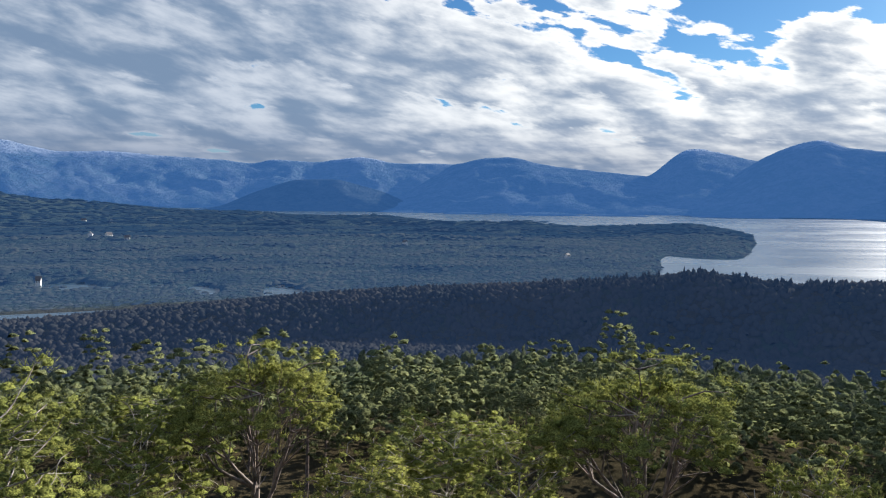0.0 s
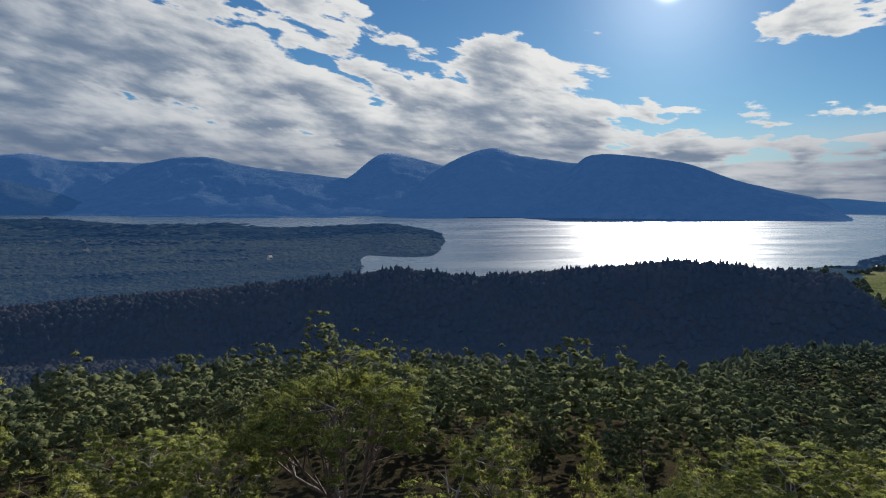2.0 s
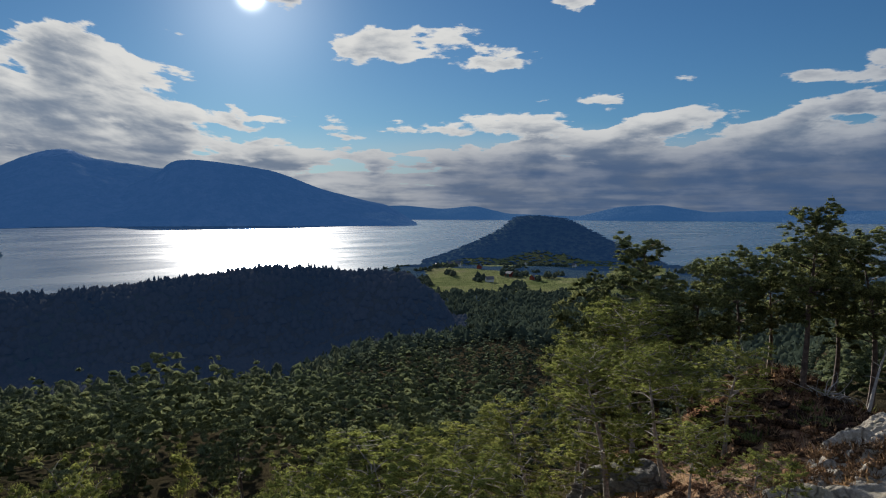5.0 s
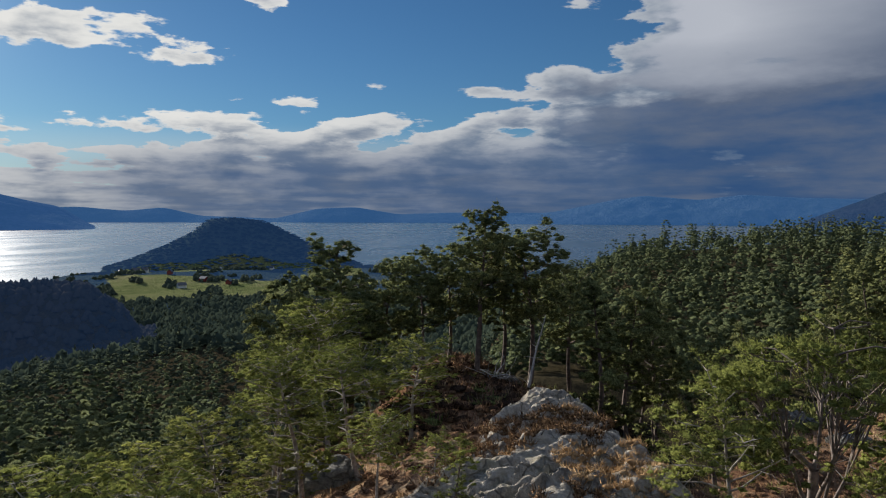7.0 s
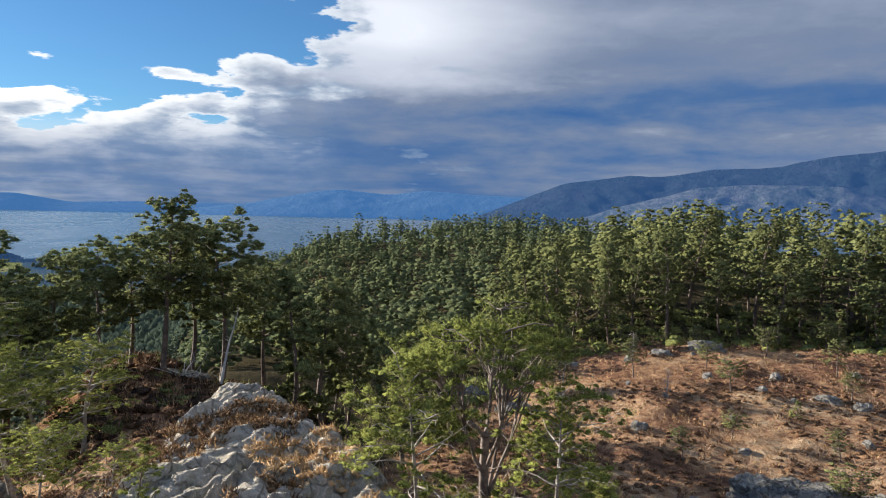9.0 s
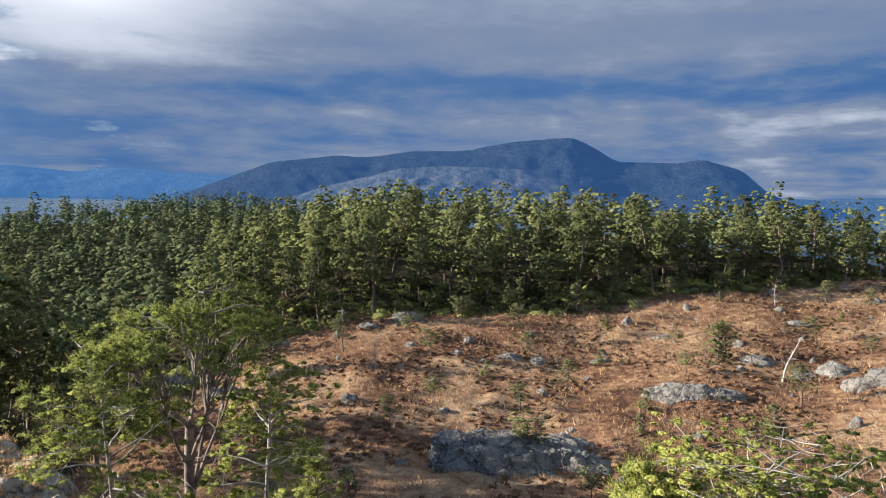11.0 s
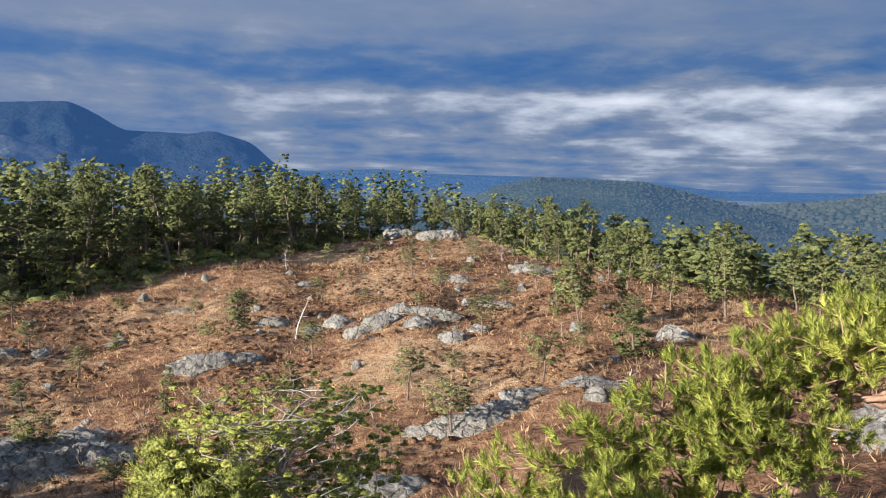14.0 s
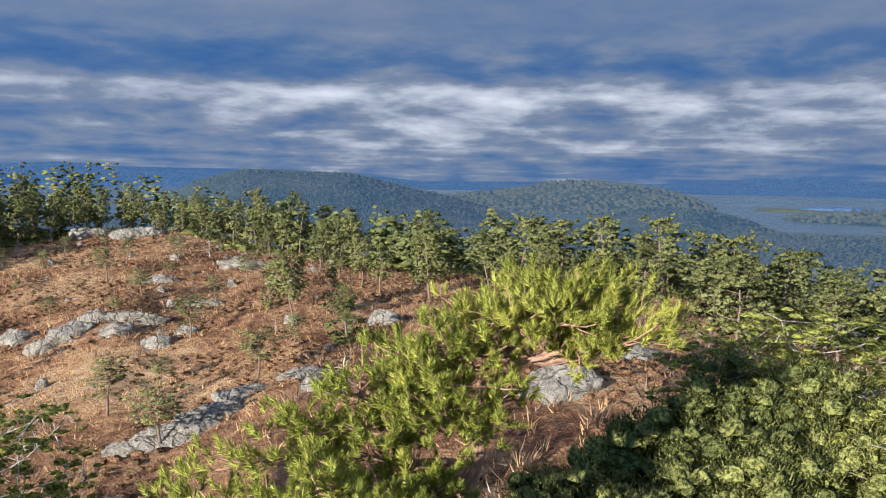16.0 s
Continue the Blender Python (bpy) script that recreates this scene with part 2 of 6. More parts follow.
NEEDLE_FAR = leaf_material("pine_needles_darkened_far", (0.085, 0.112, 0.074), (0.150, 0.172, 0.102), (0.200, 0.210, 0.118), 0.25, None, 0.9, 8.0)
NEEDLE_SLOPE = leaf_material("pine_needles_brightened_on_slope", (0.145, 0.178, 0.092), (0.255, 0.290, 0.138), (0.340, 0.362, 0.165), 0.42, None, 0.9, 13.0)
# ridge, headland and hill: cloud shade in dark base colours, haze as emission
SPRUCE = leaf_material("conifer_needles_painted_shaded", (0.018, 0.024, 0.026), (0.028, 0.033, 0.034), (0.048, 0.045, 0.040), 0.0, HAZE_RIDGE, 0.04)
AUTUMN = leaf_material("autumn_woodland_painted_shaded", (0.010, 0.021, 0.026), (0.018, 0.032, 0.034), (0.065, 0.070, 0.052), 0.05, HAZE_MID, 0.017)
HILLWOOD = leaf_material("hill_woods_painted_hazy", (0.008, 0.014, 0.018), (0.014, 0.021, 0.024), (0.020, 0.026, 0.026), 0.05, HAZE_MID, 0.02)
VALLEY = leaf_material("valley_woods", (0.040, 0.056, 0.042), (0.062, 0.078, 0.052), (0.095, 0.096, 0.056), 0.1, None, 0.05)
# inland woods: distance haze added as emission
INLAND = leaf_material("inland_conifers_painted_hazy", (0.030, 0.043, 0.034), (0.048, 0.063, 0.044), (0.070, 0.076, 0.050), 0.05, HAZE_MID, 0.03)
JUNIPER = leaf_material("juniper_needles", (0.145, 0.168, 0.060), (0.275, 0.298, 0.095), (0.350, 0.355, 0.115), 0.25, None, 1.5, 26.0)
TWIG = leaf_material("bare_twigs", (0.16, 0.12, 0.095), (0.27, 0.21, 0.17), (0.30, 0.19, 0.12), 0.1)
DARK_HEATH = leaf_material("dark_heather", (0.060, 0.040, 0.030), (0.125, 0.080, 0.052), (0.215, 0.140, 0.080), 0.1, None, 1.0, 14.0)
HEATHER = leaf_material("heather", (0.19, 0.112, 0.068), (0.33, 0.195, 0.108), (0.46, 0.305, 0.170), 0.12, None, 1.2, 14.0)
GRASS = leaf_material("dry_grass", (0.27, 0.16, 0.075), (0.48, 0.30, 0.145), (0.58, 0.42, 0.24), 0.25)
BARK = bark_material("pine_bark", (0.060, 0.043, 0.035), (0.200, 0.145, 0.112))
BARK_PALE = bark_material("weathered_grey_bark", (0.17, 0.145, 0.125), (0.42, 0.375, 0.335), 8.0)
BARK_LIMB = bark_material("grey_brown_limb_bark", (0.085, 0.066, 0.055), (0.270, 0.215, 0.180), 8.0)
BARK_RED = bark_material("flaking_pine_bark", (0.13, 0.075, 0.05), (0.36, 0.22, 0.15), 12.0)
DEAD = bark_material("weathered_dead_wood", (0.28, 0.26, 0.24), (0.52, 0.49, 0.45), 10.0)


def rock_material(name, lo, hi, lichen):
    mat, t, mm, b, o = material(name)
    tc = t.nodes.new("ShaderNodeTexCoord")
    p = tc.outputs["Object"]
    big = mm.noise(p, 0.35, 4.0, 0.6, 0.6)
    fine = mm.noise(p, 8.0, 9.0, 0.72, 0.3)
    vor = nd(t, "ShaderNodeTexVoronoi", Scale=1.1, feature="DISTANCE_TO_EDGE")
    warp = nd(t, "ShaderNodeVectorMath", operation="ADD")
    t.links.new(p, warp.inputs[0])
    wn = nd(t, "ShaderNodeTexNoise", Scale=1.6, Detail=6.0)
    t.links.new(p, wn.inputs["Vector"])
    t.links.new(wn.outputs["Color"], warp.inputs[1])
    t.links.new(warp.outputs[0], vor.inputs["Vector"])
    crack = mm.smooth(vor.outputs["Distance"], 0.0, 0.07)
    col = mm.mix(mm.smooth(mm.add(mm.mul(fine, 0.6), mm.mul(big, 0.4)), 0.36, 0.64), lo, hi)
    col = mm.mix(mm.mul(mm.smooth(mm.noise(p, 1.7, 5.0, 0.6), 0.52, 0.66), 0.6), col, lichen)
    col = mm.mix(mm.mul(mm.sub(1.0, crack), 0.55), col, tuple(c * 0.35 for c in lo))
    mm.put(b.inputs["Base Color"], col)
    b.inputs["Roughness"].default_value = 0.85
    b.inputs["Specular IOR Level"].default_value = 0.15
    h = mm.add(mm.mul(fine, 0.5), mm.add(mm.mul(crack, 0.25), mm.mul(big, 0.6)))
    bump(t, mm, b, h, 1.0, 0.35)
    return mat


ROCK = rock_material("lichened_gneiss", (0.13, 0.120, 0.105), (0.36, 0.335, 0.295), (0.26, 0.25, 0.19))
# paler copy of the rock: sunlight on the outcrop put into its colour
ROCK_LIT = rock_material("gneiss_painted_sunlit", (0.27, 0.235, 0.185), (0.62, 0.555, 0.45), (0.40, 0.345, 0.22))
# darker copy: shade on the ledge's end put into its colour
ROCK_SHADED = rock_material("gneiss_painted_shaded", (0.10, 0.10, 0.095), (0.27, 0.27, 0.26), (0.22, 0.23, 0.19))


def cover_colour(t, mm, p, stops, fine, broad):
    n1 = mm.noise(p, broad, 5.0, 0.6, 0.4)
    n2 = mm.noise(p, fine, 7.0, 0.65)
    n3 = mm.noise(p, fine * 6, 4.0, 0.6)
    v = mm.add(mm.mul(n1, 0.45), mm.add(mm.mul(n2, 0.4), mm.mul(n3, 0.15)))
    return mm.ramp(v, stops, "LINEAR"), mm.add(n2, mm.mul(n3, 0.4))


def ground_material():
    """Forest floor, heath, farmland and far woods, each where the map of the land has it."""
    mat, t, mm, b, o = material("land")
    p = place(t)

    def where(name, lo, hi):
        a = nd(t, "ShaderNodeAttribute", attribute_name=name)
        return mm.smooth(mm.add(a.outputs["Fac"], mm.mul(mm.sub(mm.noise(p, 0.35 if name == "heath" else 0.03, 4.0, 0.65), 0.5), 0.9)), lo, hi)

    floor, h1 = cover_colour(t, mm, p, [(0.30, (0.025, 0.024, 0.015)), (0.50, (0.050, 0.042, 0.025)), (0.70, (0.085, 0.065, 0.036))], 1.2, 0.06)
    heath, h2 = cover_colour(t, mm, p, [(0.36, (0.055, 0.032, 0.026)), (0.44, (0.15, 0.080, 0.050)), (0.50, (0.245, 0.138, 0.080)),
                                        (0.55, (0.335, 0.212, 0.122)), (0.64, (0.45, 0.335, 0.21))], 1.6, 0.10)
    field, h3 = cover_colour(t, mm, p, [(0.30, (0.05, 0.068, 0.030)), (0.42, (0.11, 0.135, 0.050)), (0.52, (0.19, 0.205, 0.085)), (0.64, (0.24, 0.215, 0.12))], 0.03, 0.016)
    wood, h4 = cover_colour(t, mm, p, [(0.34, (0.016, 0.027, 0.026)), (0.46, (0.028, 0.042, 0.036)), (0.56, (0.046, 0.058, 0.044)), (0.66, (0.085, 0.085, 0.058))], 0.12, 0.010)
    col = mm.mix(where("heath", 0.40, 0.60), floor, heath)
    col = mm.mix(where("far", 0.35, 0.65), col, wood)
    col = mm.mix(where("field", 0.45, 0.55), col, field)
    mm.put(b.inputs["Base Color"], col)
    b.inputs["Roughness"].default_value = 0.95
    b.inputs["Specular IOR Level"].default_value = 0.0
    bump(t, mm, b, mm.add(mm.mul(h2, 1.8), mm.mul(h4, mm.mul(nd(t, "ShaderNodeAttribute", attribute_name="far").outputs["Fac"], 16.0))), 1.0, 0.25)
    # distance haze painted as emission where the far mask lies, fields left out
    b.inputs["Emission Color"].default_value = (*HAZE_MID, 1)
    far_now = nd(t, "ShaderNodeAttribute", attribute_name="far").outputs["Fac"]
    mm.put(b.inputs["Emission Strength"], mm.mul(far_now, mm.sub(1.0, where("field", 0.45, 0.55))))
    return mat


LAND = ground_material()
wo_m, t_, mm_, b_, _ = material("island_woods")
c_, h_ = cover_colour(t_, mm_, place(t_), [(0.30, (0.014, 0.024, 0.020)), (0.48, (0.024, 0.036, 0.026)), (0.62, (0.040, 0.048, 0.032))], 0.10, 0.012)
mm_.put(b_.inputs["Base Color"], c_)
b_.inputs["Roughness"].default_value = 0.95
FAR_WOOD = wo_m


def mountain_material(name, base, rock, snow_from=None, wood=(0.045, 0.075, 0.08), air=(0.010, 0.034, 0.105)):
    """Far slopes: woods low down, bare rock above, thin snow on the highest ground; distance haze is painted over all.
    """
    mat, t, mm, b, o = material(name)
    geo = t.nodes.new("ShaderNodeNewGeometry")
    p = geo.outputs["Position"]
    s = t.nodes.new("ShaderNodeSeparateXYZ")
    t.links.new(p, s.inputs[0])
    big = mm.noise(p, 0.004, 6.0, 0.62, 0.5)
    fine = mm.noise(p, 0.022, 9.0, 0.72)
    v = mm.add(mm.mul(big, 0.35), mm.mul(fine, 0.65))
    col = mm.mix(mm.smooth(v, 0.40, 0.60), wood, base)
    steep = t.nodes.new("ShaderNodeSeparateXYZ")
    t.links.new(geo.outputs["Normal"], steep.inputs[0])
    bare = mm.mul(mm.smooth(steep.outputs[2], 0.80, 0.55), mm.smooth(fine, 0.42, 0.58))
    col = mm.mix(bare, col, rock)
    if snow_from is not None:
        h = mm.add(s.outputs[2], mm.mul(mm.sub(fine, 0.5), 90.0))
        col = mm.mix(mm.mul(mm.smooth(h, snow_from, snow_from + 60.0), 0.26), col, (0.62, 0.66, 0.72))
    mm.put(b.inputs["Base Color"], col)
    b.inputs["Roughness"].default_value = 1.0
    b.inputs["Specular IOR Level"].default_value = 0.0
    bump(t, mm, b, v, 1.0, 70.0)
    # haze painted as an even blue emission over the whole slope
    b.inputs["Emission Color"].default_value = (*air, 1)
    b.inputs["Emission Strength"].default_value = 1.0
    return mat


# the bluish base colours carry distance haze as well
MOUNT = mountain_material("hazy_mountain", (0.075, 0.095, 0.11), (0.17, 0.18, 0.19), None, (0.035, 0.055, 0.060), HAZE)
MOUNT_SNOW = mountain_material("hazy_snowy_mountain", (0.085, 0.105, 0.12), (0.16, 0.17, 0.18), 200.0, (0.05, 0.075, 0.08), HAZE)
# sunlight on the cliffs put into paler rock, cloud shade into the darker mountain
MOUNT_LIT = mountain_material("bare_grey_mountain_painted_sunlit", (0.13, 0.13, 0.13), (0.42, 0.39, 0.36), None, (0.05, 0.065, 0.06), HAZE_EAST)
MOUNT_SHADED = mountain_material("blue_grey_mountain_painted_shaded", (0.030, 0.036, 0.042), (0.18, 0.172, 0.168), None, (0.020, 0.030, 0.033), HAZE_EAST)
MOUNT_INLAND = mountain_material("inland_haze_blue_hills", (0.05, 0.065, 0.07), (0.09, 0.10, 0.10), None, (0.025, 0.040, 0.042), HAZE_INLAND)
MOUNT_FAR = mountain_material("far_haze_blue_hills", (0.05, 0.07, 0.09), (0.07, 0.085, 0.10), None, (0.04, 0.06, 0.07), HAZE_FAR)

wm, wt, wmm, wb, wo = material("fjord_water")
wb.inputs["Base Color"].default_value = (0.04, 0.08, 0.12, 1)
wb.inputs["Roughness"].default_value = 0.28
wb.inputs["IOR"].default_value = 1.33
wp = place(wt)
wsep = wt.nodes.new("ShaderNodeMapping")
wsep.inputs["Scale"].default_value = (0.05, 0.12, 0.05)
wt.links.new(wp, wsep.inputs["Vector"])
bump(wt, wmm, wb, wmm.add(wmm.noise(wsep.outputs[0], 1.0, 6.0, 0.6), wmm.mul(wmm.noise(wp, 0.004, 4.0), 0.6)), 0.06, 4.0)
wmm.put(wb.inputs["Roughness"], wmm.add(0.215, wmm.mul(wmm.smooth(wmm.noise(wsep.outputs[0], 0.08, 4.0, 0.6, 0.6), 0.35, 0.65), 0.09)))
WATER = wm

wall_m, t_, mm_, b_, _ = material("white_boards")
b_.inputs["Base Color"].default_value = (0.78, 0.77, 0.74, 1)
b_.inputs["Roughness"].default_value = 0.6
WHITE = wall_m
roof_m, t_, mm_, b_, _ = material("slate_roof")
b_.inputs["Base Color"].default_value = (0.10, 0.10, 0.11, 1)
b_.inputs["Roughness"].default_value = 0.5
SLATE = roof_m
red_m, t_, mm_, b_, _ = material("red_barn_boards")
b_.inputs["Base Color"].default_value = (0.26, 0.06, 0.04, 1)
b_.inputs["Roughness"].default_value = 0.8
RED = red_m

# ---- land ----
rng = np.random.default_rng(7)
LATTICE = np.random.default_rng(3).random((256, 256))


def vnoise(x, y):
    """Smooth random field, about 0 to 1."""
    xi, yi = np.floor(x).astype(int), np.floor(y).astype(int)
    u, v = x - xi, y - yi
    u, v = u * u * (3 - 2 * u), v * v * (3 - 2 * v)
    a, b = LATTICE[xi & 255, yi & 255], LATTICE[(xi + 1) & 255, yi & 255]
    c, d = LATTICE[xi & 255, (yi + 1) & 255], LATTICE[(xi + 1) & 255, (yi + 1) & 255]
    return (a * (1 - u) + b * u) * (1 - v) + (c * (1 - u) + d * u) * v


def fbm(x, y, octaves=4):
    s, amp, tot = 0.0, 1.0, 0.0
    for i in range(octaves):
        s = s + amp * vnoise(x * 2 ** i + 17.3 * i, y * 2 ** i + 9.1 * i)
        tot += amp
        amp *= 0.5
    return s / tot


RANGE = (0, 5, 10, 15, 22, 30, 40, 52, 66, 85, 110, 150, 200, 260)
SECTORS = []


def sector(az, *heights):
    """Height of the ground along one bearing from the lookout, at the distances RANGE."""
    SECTORS.append((az, heights))


sector(-70, -1.7, -4.2, -7.5, -10, -12.5, -14.5, -16.5, -19, -21, -27, -36, -46, -51, -54)
sector(-28, -1.7, -4.2, -7.5, -10, -12.5, -14.5, -16.5, -19, -21, -27, -36, -46, -51, -54)
sector(0, -1.7, -4.2, -7.5, -10.5, -13, -15.5, -18, -20, -21.5, -25, -33, -44, -50, -53)
sector(42, -1.7, -4, -7, -10.5, -13.5, -16, -19, -21.5, -22.5, -26, -33, -44, -50, -52)
sector(50, -1.7, -3.8, -6.5, -9.5, -12.5, -15.5, -19, -22, -25, -28, -31, -34.5, -40, -45)
sector(60, -1.7, -3.5, -5.5, -8, -10.5, -14, -18, -21.5, -25, -28.5, -31.5, -34, -35, -43)
sector(70, -1.7, -3.3, -4.8, -6.5, -8, -9.5, -12, -17, -23, -28, -32, -36, -40, -45)
sector(80, -1.7, -3.2, -4.8, -6.2, -6.5, -6.9, -8, -12, -18, -25, -32, -38, -43, -50)
sector(87, -1.7, -3.2, -5.2, -6.5, -6.5, -7.5, -9.5, -12, -14, -16, -18, -19, -19, -30)
sector(96, -1.7, -3.5, -6, -7.5, -9, -11, -12.5, -13.5, -14.5, -15.5, -15, -12, -9, -15)
sector(107, -1.7, -3.8, -6.5, -8.5, -10, -11.5, -12.5, -13, -13.2, -13.5, -12, -8.5, -6, -12)
sector(120, -1.7, -4, -7, -9.5, -11, -11.3, -11.3, -10.6, -10, -7.8, -5.4, -6, -12, -25)
sector(135, -1.7, -4, -7, -9.5, -11, -11.5, -11.5, -11, -9.8, -7.6, -5.2, -7, -16, -28)
sector(150, -1.7, -3.8, -6.5, -8.5, -9.8, -10.5, -10.8, -10.3, -8.8, -7.6, -7.2, -11, -20, -32)
sector(162, -1.7, -3.6, -6, -7.8, -8.6, -9.2, -9.6, -9.2, -8, -6.8, -8.2, -14, -24, -35)
sector(175, -1.7, -3.5, -5.5, -6.8, -7.4, -7.8, -8, -8, -8, -9, -12, -20, -30, -40)
sector(195, -1.7, -3.4, -5, -5.6, -5.8, -6.2, -7, -7.8, -9, -13, -20, -30, -38, -44)
sector(215, -1.7, -3.4, -4.8, -5.4, -6, -7, -8, -9.5, -12, -17, -24, -33, -40, -45)
sector(255, -1.7, -3.6, -5.2, -6.4, -8, -10, -12, -14, -17, -22, -29, -38, -44, -48)
sector(290, -1.7, -4.2, -7.5, -10, -12.5, -14.5, -16.5, -19, -21, -27, -36, -46, -51, -54)
S_AZ = np.array([s[0] for s in SECTORS], float)
S_Z = np.array([s[1] for s in SECTORS], float)
BELTS = []


def belt(points, near, far, power=1.0):
    """A hill or ridge whose crest runs through (bearing, distance, height); it falls away over near and far metres."""
    p = np.array(points, float)
    BELTS.append((p[:, 0], p[:, 1], p[:, 2], near, far, power))


# wooded ridge over the valley
belt([(-70, 310, -52), (-28, 310, -48), (-13, 310, -43), (0, 310, -39.5), (13, 310, -34.5), (20, 310, -30), (26, 310, -33),
      (33, 310, -29.5), (41, 310, -24.5), (47, 310, -26.5), (52, 300, -26), (54.5, 290, -35), (57, 280, -56)], 66, 70, 0.8)
# low wooded country and headland beyond it
belt([(-70, 1800, 20), (-33, 1800, 14), (-29, 1850, -9), (-25, 1950, -20), (-19.5, 2000, -36), (-13, 1850, -44), (-5, 1650, -45),
      (0.7, 1450, -48), (7, 1250, -48), (13, 1180, -45), (19.6, 1130, -39), (22.5, 1080, -47), (24, 1060, -60)], 600, 300)
belt([(-70, 1150, -50), (-20, 1100, -50.5), (5, 1000, -51), (13, 880, -51.5), (16, 780, -52), (17.2, 740, -60)], 760, 450, 0.12)
for at, lift, seed in ((540, -49.0, 1), (640, -47.5, 2), (760, -47.0, 3), (900, -46.0, 4), (1120, -44.0, 5), (1330, -42.0, 6)):
    belt([(a, at + 60 * (vnoise(np.array([a * 0.12 + seed * 7]), np.array([0.5]))[0] - 0.5),
           lift - 9 * max(0.0, 0.62 - vnoise(np.array([a * 0.22 + seed * 13]), np.array([3.5]))[0])) for a in range(-70, 9, 3)] + [(11, at, -60)], 34 + at * 0.02, 80, 0.7)
# valley floor with fields, and the steep hill behind them
belt([(44, 500, -60), (52, 540, -51), (60, 560, -50.5), (70, 560, -50.5), (78, 520, -50.5), (90, 520, -51), (97, 500, -60)], 400, 310, 0.45)
belt([(52, 760, -60), (54, 770, -52), (57.4, 790, -34), (59.4, 800, -20), (60.6, 800, -6), (62.4, 800, -5), (64.6, 800, -8),
      (66.4, 800, -20), (69.7, 790, -44), (72.5, 780, -60)], 120, 120, 0.8)
# hills and lowland on the inland side
belt([(150, 700, -50), (168, 700, -46), (185, 650, -45), (200, 560, -46), (214, 620, -46), (240, 650, -46), (290, 700, -50)], 520, 330, 0.5)
belt([(161, 900, -60), (163.5, 900, -30), (166, 900, -8), (169.4, 900, 6), (177.5, 900, 3), (181, 900, -10), (186, 900, -30), (193, 900, -60)], 420, 300, 0.8)
belt([(180, 1500, -60), (186, 1500, -36), (191, 1500, -22), (194.3, 1500, -8), (196.5, 1500, -4), (201, 1500, -16), (203.8, 1500, -38), (205.5, 1500, -60)], 450, 300)
belt([(194, 820, -60), (197, 820, -44), (200, 820, -34), (204.5, 820, -33), (208, 820, -42), (211, 820, -60)], 250, 130)
belt([(209.5, 1250, -60), (212, 1250, -49), (217, 1250, -43), (226, 1250, -42), (260, 1300, -40), (300, 1500, -30)], 260, 200)


def height(x, y):
    """Ground level, metres, over the camera's own level 0."""
    x, y = np.asarray(x, float), np.asarray(y, float)
    d = np.hypot(x, y)
    az = np.degrees(np.arctan2(x, y))
    az = np.where(az < -70, az + 360, az)
    k = np.clip(np.searchsorted(S_AZ, az) - 1, 0, len(S_AZ) - 2)
    f = (az - S_AZ[k]) / (S_AZ[k + 1] - S_AZ[k])
    f = f * f * (3 - 2 * f)
    j = np.clip(np.searchsorted(RANGE, d) - 1, 0, len(RANGE) - 2)
    R = np.array(RANGE, float)
    g = np.clip((d - R[j]) / (R[j + 1] - R[j]), 0, 1)
    z = (S_Z[k, j] * (1 - g) + S_Z[k, j + 1] * g) * (1 - f) + (S_Z[k + 1, j] * (1 - g) + S_Z[k + 1, j + 1] * g) * f
    z = np.where(d > 260, z - (d - 260) * 0.08, z)
    z = np.maximum(z, -60)
    rough = (fbm(x * 0.11, y * 0.11, 4) - 0.5) * np.clip(d / 14, 0.15, 1.6)
    rough = rough + (fbm(x * 0.9, y * 0.9, 3) - 0.5) * np.clip(d / 25, 0.1, 0.5)
    hum = (fbm(x * 0.006, y * 0.006, 4) - 0.5) * 9 * np.clip((d - 200) / 500, 0, 1)
    z = z + rough
    for a, dist, top, near, far, power in BELTS:
        inside = (az > a[0]) & (az < a[-1])
        dc, tc = np.interp(az, a, dist), np.interp(az, a, top)
        q = np.where(d < dc, (dc - d) / near, (d - dc) / far)
        q = np.clip(q, 0, 1)
        prof = (0.5 + 0.5 * np.cos(np.pi * q)) ** power
        h = -60 + (tc + 60) * prof + np.where(hum > 0, hum * 1.8, hum * 0.4) * prof
        h = np.where(inside & (q < 1), h, -60)
        z = np.maximum(z, h)
    # arm of the fjord that cuts into the lowland
    arm = (az < -11) & (np.abs(d - 468 + 4.0 * (az + 22) - 20 * (vnoise(az * 0.4 + 50, az * 0) - 0.5)) < 3 + 34 * (vnoise(az * 0.55 + 9, az * 0) - 0.32))
    z = np.where(arm, -58, z)
    return z


def zat(x, y):
    return float(height(np.array([x]), np.array([y]))[0])


def polar(az, d):
    return math.sin(radians(az)) * d, math.cos(radians(az)) * d


